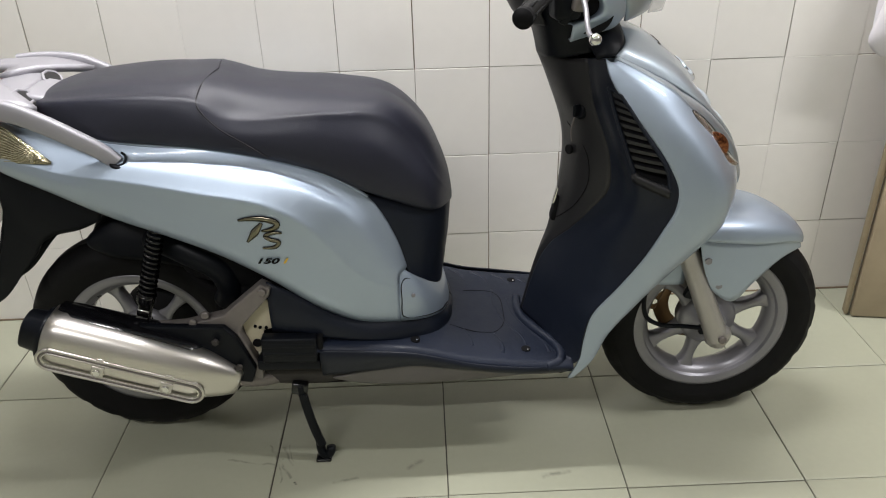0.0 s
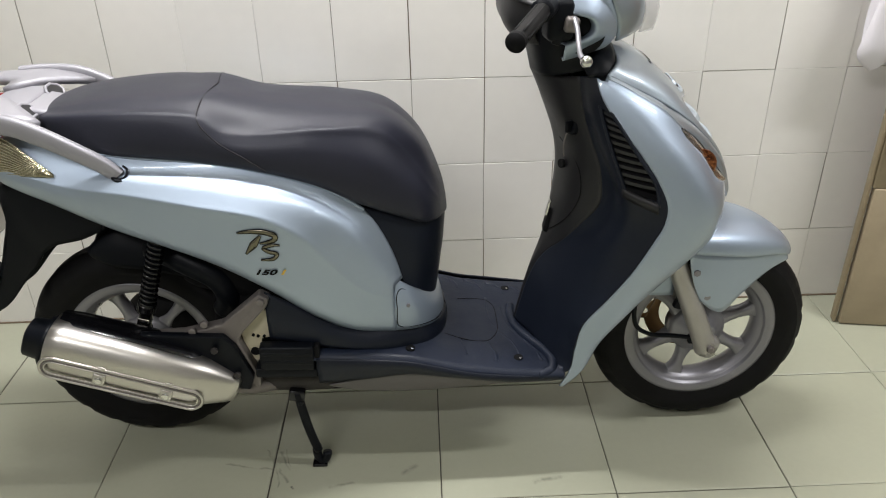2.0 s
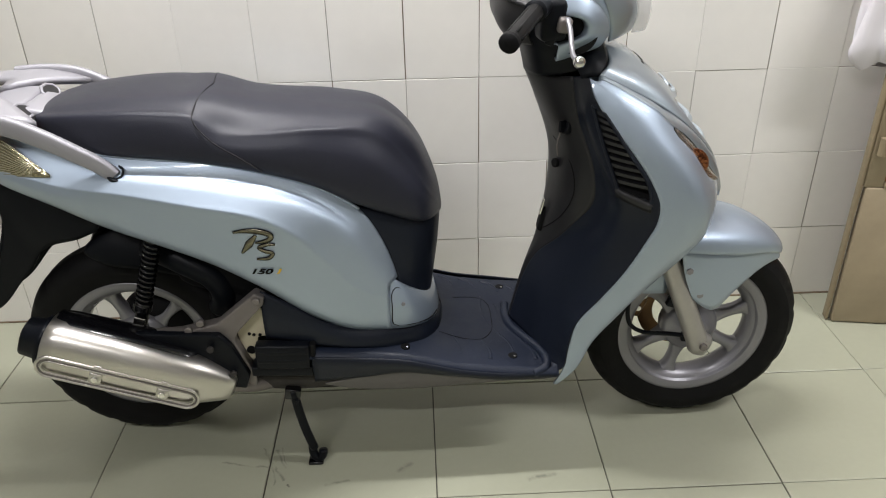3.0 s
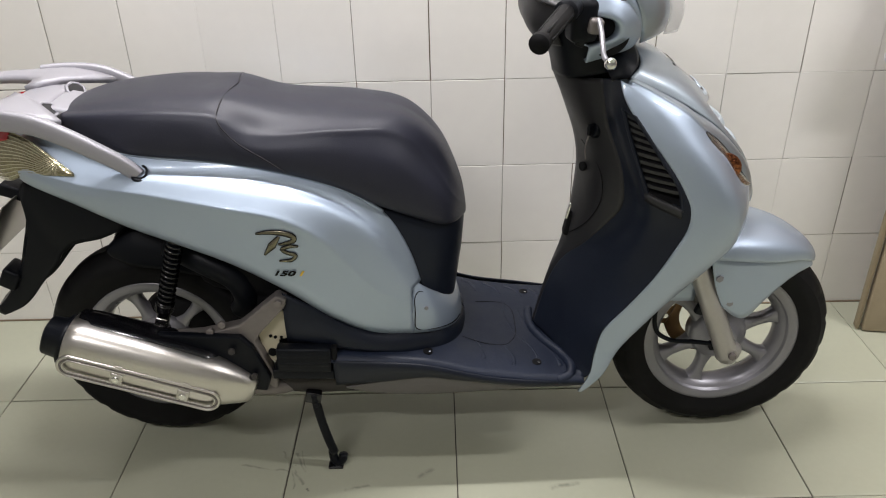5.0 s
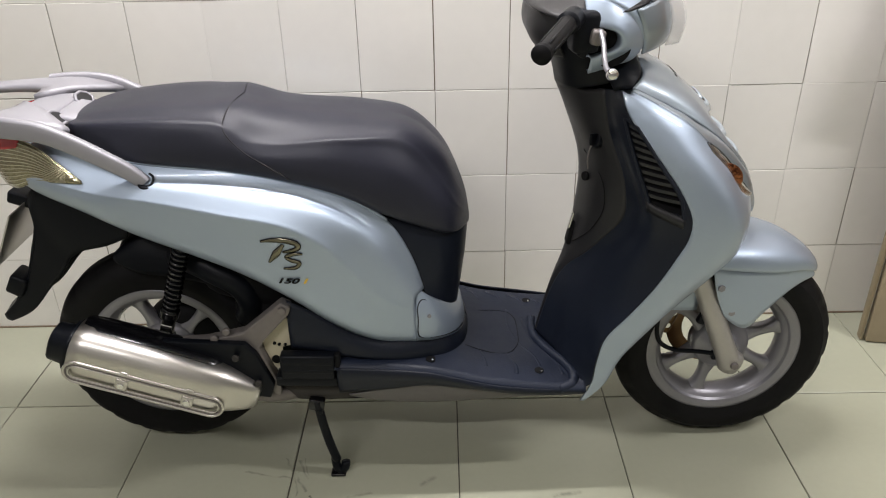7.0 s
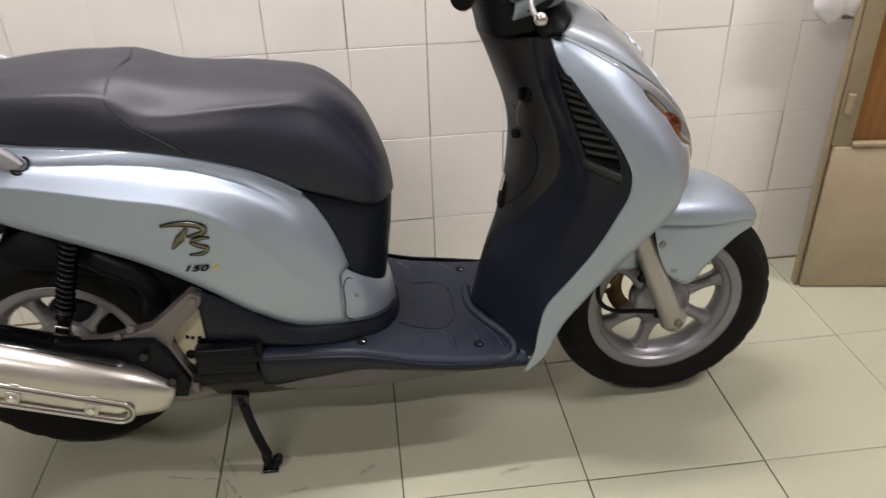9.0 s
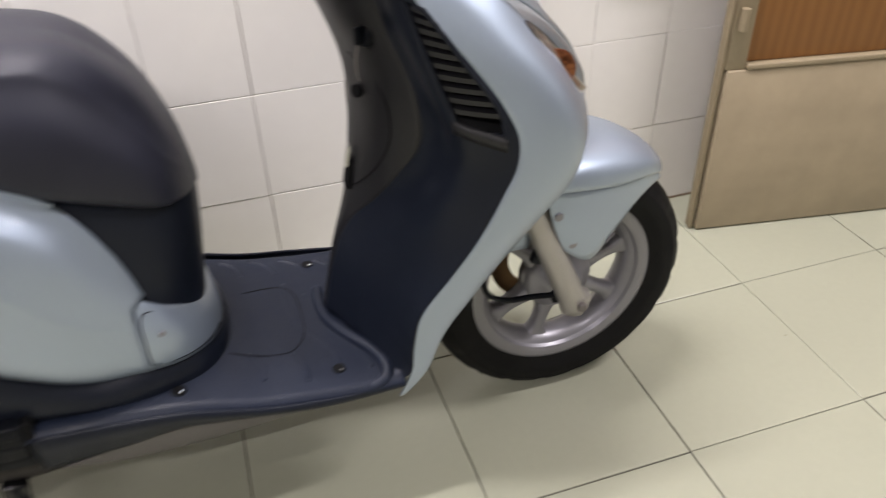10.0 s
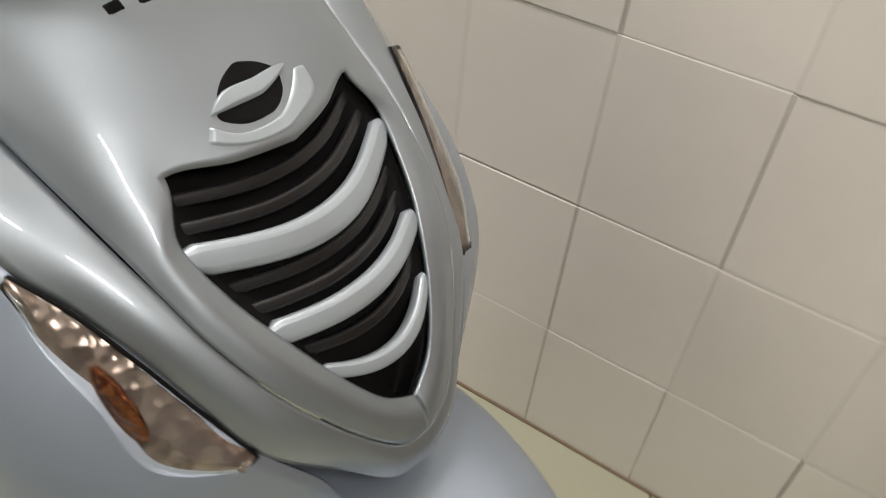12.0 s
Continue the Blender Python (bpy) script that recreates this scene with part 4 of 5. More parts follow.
    bmesh.ops.recalc_face_normals(bm, faces=bm.faces)
    for f in bm.faces:
        f.smooth = True
    bm.to_mesh(me)
    bm.free()
    thick(part("shield_flank", me, NAVY, scooter, "navy-black flank of the inner leg shield"), 0.004, 0.0)

inner_g = both(loft([STEP_LINE, HALF_LINE, CENTRE_LINE], 50, 14))
seam_pts = [inner_g[i, j] * (1, -1, 1) + np.array((-0.0022, 0.001, 0)) for i, j in ((12, 10), (15, 5), (19, 4), (24, 4), (28, 6), (30, 10))]
tube("glove_box_seam", seam_pts, 0.0011, DARK, inner, 50, 6)



flank_flat = flank_g.reshape(-1, 3)


def flank_s(x, z):
    """How far out the flank lies at (x, z)."""
    d2 = (flank_flat[:, 0] - x) ** 2 + (flank_flat[:, 2] - z) ** 2 + 0.02 * (-flank_flat[:, 1] < 0.11)
    k = np.argsort(d2)[:8]
    w = 1 / (d2[k] + 1e-7)
    return float((-flank_flat[k, 1] * w).sum() / w.sum())


def vent(sd):
    root = new("air_vent")
    root.parent = scooter
    tagged(root, "black air vent with slanting louvres")
    left, right = curve(VENT_SIDE, 41), curve(VENT_EDGE, 41)

    def at(a, b, t, deep):
        x, z = a[0] + (b[0] - a[0]) * t, a[2] + (b[2] - a[2]) * t
        return np.array((x + 0.55 * deep, -(flank_s(x, z) - 0.80 * deep) * sd, z))
    g = np.stack([np.stack([at(a, b, t, 0.024 if 0 < t < 1 else 0.0) for t in (0, 0.02, 0.25, 0.5, 0.75, 0.98, 1)]) for a, b in zip(left, right)])
    g[0, 1:-1], g[-1, 1:-1] = [at(left[0], right[0], t, 0.0) for t in (0.02, 0.25, 0.5, 0.75, 0.98)], [at(left[-1], right[-1], t, 0.0) for t in (0.02, 0.25, 0.5, 0.75, 0.98)]
    skin("vent_backing", g, DARK, root, 0.002)
    lip = [at(a, a, 0, -0.001) for a in left] + [at(left[-1], right[-1], t, -0.001) for t in (0.25, 0.5, 0.75)] + [at(b, b, 0, -0.001) for b in right[::-1]]
    tube("vent_frame", [p * (1, -1, 1) for p in lip + lip[:2]], 0.0038, NAVY, root, 120, 8)
    edge = curve(VENT_EDGE, 161)
    for k in range(10):
        a = curve(VENT_SIDE, 121)[int((0.07 + 0.092 * k) * 120)]
        b = edge[int(np.argmin(abs(edge[:, 2] - a[2] + 0.006)))]
        v = []
        for t in np.linspace(0.03, 0.97, 7):
            o, i = at(a, b, t, 0.0015), at(a, b, t, 0.020)
            v += [o + (0, 0, -0.0040), o + (0, 0, 0.0026), i + (0, 0, 0.0060), i + (0, 0, 0.0030)]
        f = [(4 * n + j, 4 * n + (j + 1) % 4, 4 * n + 4 + (j + 1) % 4, 4 * n + 4 + j) for n in range(6) for j in range(4)] + [(3, 2, 1, 0), (24, 25, 26, 27)]
        part("louvre", mesh_of("louvre", v, f, False), SLAT, root)
    low = [at(left[-1], right[-1], t, d) + (0, 0, dz) for d, dz in ((-0.001, 0.004), (-0.006, -0.002), (-0.001, -0.016)) for t in np.linspace(-0.06, 1.02, 9)]
    sill = np.array(low).reshape(3, 9, 3)
    skin("vent_sill", sill, BROWN, root, 0.004)


vent(1)
vent(-1)
disc("clip", (0.643, 0.226, 0.588), (-0.6, 0.8, 0.1), 0.008, 0.004, BLACK, scooter)
disc("clip", (0.643, -0.226, 0.588), (-0.6, -0.8, 0.1), 0.008, 0.004, BLACK, scooter)
disc("ignition_lock", (0.534, 0.092, 0.803), (-1, 0.4, 0.3), 0.017, 0.018, BLACK, scooter)
key = block("ignition_key", (0.524, 0.100, 0.806), (0.020, 0.008, 0.024), BLACK, scooter, (0, 0, 30), 0.003, "black-headed key in the ignition lock")
tube("key_chain", [(0.520, 0.103, 0.796), (0.515, 0.104, 0.780), (0.514, 0.102, 0.762), (0.517, 0.098, 0.742)], 0.0015, CAST, key, 24, 6, "thin steel key chain")
disc("hook_lock", (0.522, 0.05, 0.706), (-1, 0.5, 0.1), 0.010, 0.008, DARK, scooter)
hook = block("bag_hook", (0.510, 0.010, 0.555), (0.022, 0.030, 0.060), DARK, scooter, (0, 12, 0), 0.006, "black luggage hook with a steel pin")
block("hook_pin", (0.503, 0.022, 0.590), (0.006, 0.012, 0.040), CHROME, hook, (0, 12, 0), 0.002)

def offset_nose(ob):
    """The nose's middle plane lies a little nearer the right-hand side than the wheels' plane."""
    for v in ob.data.vertices:
        s = -v.co.y
        k = min(1.0, max(0.0, (v.co.x - 0.56) / 0.15))
        k = k * k * (3 - 2 * k)
        near = 0.020 * math.exp(-(s / 0.07) ** 2)
        s = s + k * (near if s > 0 else 0.040 - near)
        v.co.y = -s


# column and handlebar
tube("steering_column", [(0.510, 0.0, 0.90), (0.505, 0.0, 0.94), (0.500, 0.0, 0.98)], 0.045, BLACK, scooter, 16, 28, "black steering column shroud", 0.045)
skin("column_cover", both(loft([[(0.545, 0.115, 0.925), (0.540, 0.118, 0.965), (0.50, 0.135, 1.0), (0.472, 0.145, 1.056)], [(0.478, 0.075, 0.905), (0.466, 0.085, 0.95), (0.444, 0.10, 1.0), (0.424, 0.112, 1.052)], [(0.456, 0, 0.90), (0.444, 0, 0.95), (0.423, 0, 1.0), (0.401, 0, 1.050)]], 20, 14)), BLACK, scooter, 0.004, "black plastic handlebar rear cover")
skin("dash_top", both(loft([[(0.45, 0.16, 1.050), (0.53, 0.17, 1.062), (0.60, 0.13, 1.075)], [(0.405, 0.11, 1.060), (0.52, 0.11, 1.085), (0.62, 0.09, 1.09)], [(0.390, 0, 1.060), (0.50, 0, 1.10), (0.63, 0, 1.10)]], 16, 12)), BROWN, scooter, 0.004, "dark instrument cover")
skin("dash_rear", both(loft([[(0.450, 0.150, 1.052), (0.440, 0.130, 1.015), (0.455, 0.105, 0.975)], [(0.403, 0.085, 1.061), (0.398, 0.085, 1.015), (0.425, 0.070, 0.972)], [(0.388, 0, 1.061), (0.391, 0, 1.015), (0.420, 0, 0.970)]], 18, 14)), BROWN, scooter, 0.004, "rounded grey-black back of the instrument cover")
skin("shield_top", both(loft([[(0.546, 0.146, 0.917), (0.562, 0.152, 0.922), (0.577, 0.152, 0.922)], [(0.538, 0.126, 0.936), (0.565, 0.133, 0.948), (0.593, 0.137, 0.938)], [(0.530, 0.06, 0.952), (0.570, 0.06, 0.968), (0.606, 0.058, 0.958)], [(0.525, 0, 0.956), (0.570, 0, 0.972), (0.607, 0, 0.962)]], 14, 16)), BLACK, scooter, 0.004, "black top of the leg shield")
RING_OUT = [(0.478, 0.150, 1.090), (0.52, 0.160, 1.085), (0.560, 0.158, 1.060), (0.585, 0.148, 1.028), (0.594, 0.128, 0.995), (0.580, 0.125, 0.975), (0.551, 0.138, 0.968), (0.493, 0.150, 0.955)]
RING_IN = [(0.482, 0.178, 1.046), (0.515, 0.182, 1.044), (0.540, 0.180, 1.034), (0.548, 0.176, 1.020), (0.545, 0.172, 1.006), (0.530, 0.168, 0.996), (0.51, 0.165, 0.990), (0.494, 0.163, 0.985)]
ring_mid = [(x, s + 0.003, z) for x, s, z in between(RING_OUT, RING_IN, 0.5)]
ring_lip = [(x - 0.006, s - 0.018, z) for x, s, z in RING_IN]
ring_g = loft([RING_OUT, ring_mid, RING_IN, ring_lip], 50, 16)
skin("lever_surround", ring_g, PAINT, scooter, 0.003, "silver-blue handlebar cover round the lever opening")
skin("lever_surround", flip(ring_g), PAINT, scooter, 0.003, "silver-blue handlebar cover round the lever opening")
skin("handlebar_cover", both(loft([RING_OUT[:5], [(0.485, 0.08, 1.118), (0.545, 0.10, 1.112), (0.595, 0.11, 1.085), (0.615, 0.095, 1.035), (0.608, 0.085, 0.990)], [(0.50, 0, 1.12), (0.56, 0, 1.12), (0.61, 0, 1.09), (0.630, 0, 1.04), (0.630, 0, 0.99)]], 30, 14)), PAINT, scooter, 0.004, "silver-blue handlebar cover")
skin("handlebar_cover_lower", both(loft([RING_OUT[4:], [(0.61, 0.07, 0.984), (0.595, 0.07, 0.968), (0.56, 0.075, 0.956), (0.50, 0.085, 0.945)], [(0.630, 0, 0.985), (0.61, 0, 0.965), (0.57, 0, 0.945), (0.50, 0, 0.94)]], 24, 9)), PAINT, scooter, 0.004, "silver-blue lower handlebar trim")
head = skin("headlight", both(loft([[(0.575, 0.150, 1.068), (0.592, 0.142, 1.025), (0.598, 0.118, 0.980)], [(0.625, 0.105, 1.078), (0.640, 0.103, 1.030), (0.632, 0.088, 0.984)], [(0.648, 0.05, 1.085), (0.670, 0.05, 1.025), (0.664, 0.045, 0.989)], [(0.655, 0, 1.085), (0.678, 0, 1.025), (0.672, 0, 0.990)]], 16, 16)), PAINT_GREY, scooter, 0.003, "grey silver headlight shell with a clear lens")
skin("lens", both(loft([[(0.640, 0.092, 1.085), (0.656, 0.090, 1.030), (0.650, 0.080, 0.987)], [(0.668, 0.042, 1.090), (0.692, 0.042, 1.030), (0.686, 0.036, 0.984)], [(0.674, 0, 1.090), (0.700, 0, 1.030), (0.692, 0, 0.983)]], 12, 10)), FILM, head, 0.002, "clear headlight glass")

for sd in (1, -1):
    grip = tube("handlebar_grip", [(0.442, 0.215 * sd, 1.060), (0.418, 0.27 * sd, 1.052), (0.382, 0.345 * sd, 1.040)], 0.0150, RUBBER, scooter, 24, 20, "black rubber handlebar grip")
    tube("grip_end", [(0.384, 0.341 * sd, 1.041), (0.379, 0.352 * sd, 1.039)], 0.0170, DARK, grip, 6, 20)
    for k in range(6):
        w = 2 * math.pi * k / 6
        o = (0.0138 * math.cos(w), 0.005 * math.cos(w) * sd, 0.0138 * math.sin(w))
        tube("grip_rib", [(0.437 + o[0], 0.225 * sd + o[1], 1.058 + o[2]), (0.387 + o[0], 0.335 * sd + o[1], 1.042 + o[2])], 0.0028, RUBBER, grip, 6, 6)
    tube("grip_collar", [(0.455, 0.185 * sd, 1.063), (0.440, 0.220 * sd, 1.060)], 0.0205, BLACK, scooter, 8, 20, "black throttle housing")
    block("switch_housing", (0.478, 0.165 * sd, 1.035), (0.05, 0.05, 0.075), BLACK, scooter, (0, 0, 10 * sd), 0.012, "black switch housing")
    lever = tube("brake_lever", [(0.503, 0.190 * sd, 1.040), (0.505, 0.212 * sd, 1.025), (0.503, 0.245 * sd, 1.003), (0.502, 0.268 * sd, 0.994), (0.506, 0.285 * sd, 0.990)], 0.0050, ALLOY, scooter, 30, 10, "polished brake lever with a ball end", 0.0045)
    bm = bmesh.new()
    bmesh.ops.create_uvsphere(bm, u_segments=20, v_segments=12, radius=0.0105)
    bm.transform(Matrix.Translation((0.508, -0.290 * sd, 0.989)))
    for f in bm.faces:
        f.smooth = True
    part("lever_ball", bm, CHROME, lever)
    block("lever_bracket", (0.497, 0.182 * sd, 1.030), (0.026, 0.030, 0.028), CAST, scooter, (15, 10, 20 * sd), 0.006, "cast lever bracket")
    block("cable_adjuster", (0.478, 0.180 * sd, 1.008), (0.018, 0.018, 0.034), BLACK, scooter, (10, 20, 0), 0.005)
    # A black disc stands in for the shaded hollow inside the lever surround.
    disc("bar_recess", (0.530, 0.150 * sd, 1.005), (0, sd, 0), 0.040, 0.01, DARK, scooter, 28, "black disc for the shade behind the brake lever")

# front fender and fork
FENDER = [
    [(0.790, 0.139, 0.523), (0.88, 0.135, 0.512), (0.95, 0.116, 0.498), (1.015, 0.082, 0.485), (1.055, 0.045, 0.468), (1.073, 0, 0.452)],
    [(0.790, 0.132, 0.548), (0.89, 0.126, 0.540), (0.970, 0.104, 0.520), (1.025, 0.072, 0.500), (1.060, 0.036, 0.475), (1.075, 0, 0.456)],
    [(0.790, 0.075, 0.570), (0.89, 0.073, 0.566), (0.970, 0.062, 0.546), (1.034, 0.040, 0.510), (1.064, 0.018, 0.480), (1.076, 0, 0.460)],
    [(0.790, 0.0, 0.574), (0.89, 0, 0.572), (0.970, 0, 0.552), (1.034, 0, 0.516), (1.066, 0, 0.482), (1.077, 0, 0.462)]]
fender = skin("front_fender", both(loft(FENDER, 50, 18)), PAINT, scooter, 0.004, "silver-blue front mudguard")
for sd in (1, -1):
    sk = loft([[(0.795, 0.135 * sd, 0.527), (0.88, 0.131 * sd, 0.516), (0.95, 0.112 * sd, 0.502), (1.015, 0.078 * sd, 0.489), (1.052, 0.042 * sd, 0.471)],
               [(0.810, 0.137 * sd, 0.460), (0.86, 0.135 * sd, 0.435), (0.92, 0.122 * sd, 0.438), (0.995, 0.090 * sd, 0.455), (1.055, 0.046 * sd, 0.457)],
               [(0.836, 0.131 * sd, 0.398), (0.893, 0.124 * sd, 0.362), (0.93, 0.118 * sd, 0.400), (0.995, 0.088 * sd, 0.444), (1.054, 0.046 * sd, 0.455)]], 40, 10)
    skin("fender_side", sk, PAINT, fender, 0.003, "silver-blue side of the mudguard")
    tube("fork_leg", [(0.752, 0.114 * sd, 0.552), (0.878, 0.117 * sd, 0.252)], 0.0225, FORK, scooter, 30, 20, "silver-grey fork leg", 0.0260)
    block("fork_foot", (0.877, 0.116 * sd, 0.262), (0.050, 0.040, 0.060), FORK, scooter, (0, 23, 0), 0.018, "fork end holding the axle")
    disc("axle_nut", (0.876, 0.143 * sd, 0.270), (0, sd, 0), 0.0095, 0.014, CAST, scooter, 6, "steel axle nut")
    disc("axle_washer", (0.876, 0.1375 * sd, 0.270), (0, sd, 0), 0.0140, 0.004, FORK, scooter, 24)
    for bx, bz, bs in ((0.818, 0.474, 0.139), (0.852, 0.407, 0.132)):
        disc("fender_bolt", (bx, bs * sd, bz), (0, sd, 0), 0.0085, 0.006, ALLOY, fender, 6)
    block("fork_stay", (0.820, 0.108 * sd, 0.430), (0.020, 0.016, 0.14), BLACK, scooter, (0, 22, 0), 0.004, "black mudguard stay")
rear_skirt = loft([[(0.66, 0.09, 0.46), (0.72, 0.095, 0.46), (0.79, 0.10, 0.47)], [(0.665, 0.095, 0.405), (0.72, 0.10, 0.398), (0.785, 0.10, 0.395)]], 12, 6)
skin("fender_rear", rear_skirt, PAINT, fender, 0.003, "silver-blue rear part of the mudguard")
skin("fender_rear", flip(rear_skirt), PAINT, fender, 0.003, "silver-blue rear part of the mudguard")
caliper = block("brake_caliper", (0.765, -0.040, 0.300), (0.045, 0.05, 0.095), RUST, scooter, (0, 20, 0), 0.010, "brassy worn brake caliper")
disc("caliper_pin", (0.773, -0.01, 0.320), (0, 1, 0), 0.008, 0.014, CHROME, caliper)
disc("caliper_pin", (0.761, -0.01, 0.285), (0, 1, 0), 0.008, 0.014, CHROME, caliper)
tube("brake_hose", [(0.715, 0.09, 0.400), (0.703, 0.095, 0.355), (0.712, 0.10, 0.310), (0.745, 0.10, 0.288), (0.80, 0.10, 0.281), (0.845, 0.105, 0.277)], 0.0055, BLACK, scooter, 40, 8, "black rubber hose below the mudguard")
block("sensor", (0.848, 0.102, 0.272), (0.025, 0.016, 0.022), BLACK, scooter, (0, 0, 0), 0.004)

for ob in list(scooter.children_recursive):
    if ob.type == "MESH" and ob.name.split(".")[0] in NOSE_PARTS:
        offset_nose(ob)
    if ob.name in ("fork_leg.001", "fork_foot.001", "axle_nut.001", "axle_washer.001", "fork_stay.001"):
        ob.location.y -= 0.058

# engine, swing arm, shock absorbers
block("engine_case", (-0.14, 0.03, 0.36), (0.25, 0.17, 0.22), DARK, scooter, (0, 6, 0), 0.04, "dark engine and gearbox case")
block("transmission_case", (-0.285, -0.085, 0.325), (0.30, 0.075, 0.21), DARK, scooter, (0, 8, 0), 0.034, "dark transmission case beside the rear wheel")
block("frame_box", (-0.10, 0.0, 0.50), (0.42, 0.24, 0.22), DARK, scooter, (0, 20, 0), 0.05, "dark frame cover below the seat")
block("storage_box", (-0.15, 0.0, 0.66), (0.62, 0.22, 0.14), DARK, scooter, (0, 8, 0), 0.03, "black storage box below the seat")
block("floor_frame", (0.24, 0.0, 0.215), (0.60, 0.25, 0.09), DARK, scooter, (0, 0, 0), 0.02, "dark frame below the footboard")
tube("intake_duct", [(-0.37, 0.07, 0.555), (-0.290, 0.10, 0.525), (-0.230, 0.108, 0.485), (-0.215, 0.104, 0.435), (-0.235, 0.09, 0.395)], 0.034, BLACK, scooter, 36, 18, "black rubber intake duct", 0.026)
hug = loft([[(-0.500, 0.055, 0.558), (-0.46, 0.060, 0.588), (-0.38, 0.065, 0.578), (-0.29, 0.07, 0.535)], [(-0.510, 0.078, 0.545), (-0.46, 0.083, 0.552), (-0.38, 0.085, 0.540), (-0.29, 0.087, 0.505)], [(-0.502, 0.080, 0.532), (-0.46, 0.086, 0.512), (-0.39, 0.087, 0.500), (-0.29, 0.087, 0.475)]], 24, 9)
skin("rear_hugger", hug, BLACK, scooter, 0.004, "black mudguard above the rear tyre")
skin("rear_hugger", flip(hug), BLACK, scooter, 0.004, "black mudguard above the rear tyre")
ht = loft([[(-0.500, 0.056, 0.558), (-0.46, 0.061, 0.588), (-0.38, 0.066, 0.578), (-0.29, 0.071, 0.535)], [(-0.505, 0, 0.570), (-0.46, 0, 0.602), (-0.38, 0, 0.592), (-0.29, 0, 0.55)]], 24, 6)
skin("hugger_top", both(ht), BLACK, scooter, 0.004)


def shock(sd):
    root = new("shock_absorber")
    root.parent = scooter
    tagged(root, "black coil-spring rear shock absorber")
    a, b = np.array((-0.325, 0.145 * sd, 0.620)), np.array((-0.404, 0.145 * sd, 0.378))
    tube("damper_rod", [a, b], 0.011, BLACK, root, 8, 12)
    pts = []
    d = (b - a) / np.linalg.norm(b - a)
    e = np.array((0, 1.0, 0))
    f = np.cross(d, e)
    for i in range(220):
        t = i / 219
        w = 2 * math.pi * 14.5 * t
        pts.append(a + (b - a) * (0.02 + 0.70 * t) + 0.0155 * (math.cos(w) * e + math.sin(w) * f))
    tube("spring", pts, 0.0036, GLOSS, root, 220, 8, smooth_line=False)
    tube("spring_seat", [a + (b - a) * 0.70, a + (b - a) * 0.78], 0.020, GLOSS, root, 6, 18)
    tube("damper_body", [a + (b - a) * 0.74, a + (b - a) * 0.94], 0.014, GLOSS, root, 8, 14)
    tube("damper_eye", [b + (0, -0.016, 0), b + (0, 0.016, 0)], 0.017, CHROME, root, 6, 20)
    for e in (-1, 1):
        block("clevis_cheek", (a + (b - a) * 0.93) + (0, 0.013 * e, 0), (0.026, 0.006, 0.050), CHROME, root, (0, 18, 0), 0.003, "chrome cheek of the damper end")


shock(1)
shock(-1)
arm = plate("swing_arm", [(-0.41, 0.395), (-0.30, 0.400), (-0.215, 0.420), (-0.128, 0.492), (-0.108, 0.480), (-0.113, 0.462), (-0.175, 0.395), (-0.185, 0.375), (-0.150, 0.275), (-0.152, 0.250), (-0.175, 0.250), (-0.205, 0.330), (-0.228, 0.378), (-0.30, 0.382), (-0.41, 0.375)], 0.030, CAST, scooter, "dirty cast aluminium swing arm bracket", 0.004, 0.196)
for x, z in ((-0.250, 0.425), (-0.278, 0.408), (-0.125, 0.475)):
    disc("arm_bolt", (x, 0.198, z), (0, 1, 0), 0.009, 0.010, CAST, arm, 6)
shield_plate = plate("cream_plate", [(-0.185, 0.395), (-0.135, 0.448), (-0.118, 0.435), (-0.113, 0.395), (-0.117, 0.370), (-0.140, 0.365), (-0.145, 0.330), (-0.155, 0.305), (-0.175, 0.320)], 0.004, CREAM, scooter, "cream plate with small round holes", 0.001, 0.172)
# Nothing is cut: black discs give the dark inside the plate's holes.
for x, z, r in ((-0.157, 0.376, 0.0035), (-0.147, 0.373, 0.0035), (-0.134, 0.372, 0.0035), (-0.158, 0.333, 0.010)):
    disc("hole", (x, 0.1735, z), (0, 1, 0), r, 0.003, DARK, shield_plate, 14, bevel=0)
guard_panel = plate("muffler_mount", [(-0.455, 0.418), (-0.33, 0.408), (-0.212, 0.400), (-0.190, 0.372), (-0.160, 0.290), (-0.172, 0.255), (-0.215, 0.262), (-0.26, 0.300), (-0.35, 0.345), (-0.44, 0.395)], 0.018, BLACK, scooter, "black steel muffler bracket", 0.004, 0.212)
disc("mount_bolt", (-0.232, 0.222, 0.372), (0, 1, 0), 0.008, 0.008, DUSTY, guard_panel, 6)
disc("mount_bolt", (-0.192, 0.222, 0.305), (0, 1, 0), 0.008, 0.008, DUSTY, guard_panel, 6)
peg = block("passenger_footrest", (-0.083, 0.200, 0.336), (0.118, 0.030, 0.062), BLACK, scooter, (0, 2, 0), 0.006, "black folded passenger footrest")
for k in range(2):
    block("footrest_rib", (-0.083, 0.2145, 0.328 + 0.022 * k), (0.110, 0.003, 0.009), BLACK, peg, (0, 2, 0), 0.0012)
block("footrest_base", (-0.088, 0.192, 0.297), (0.135, 0.040, 0.024), BLACK, peg, (0, 2, 0), 0.004)
block("footrest_hinge", (-0.018, 0.200, 0.345), (0.012, 0.020, 0.040), DARK, peg, (0, 2, 0), 0.003)

# muffler
muffler = new("muffler")
muffler.parent = scooter
tagged(muffler, "brushed steel muffler with a dark end cap")
MA, MB = np.array((-0.565, 0.228, 0.418)), np.array((-0.215, 0.205, 0.268))


def muffler_section(t, wide, tall, k=40):
    c = MA + (MB - MA) * t
    ax = (MB - MA) / np.linalg.norm(MB - MA)
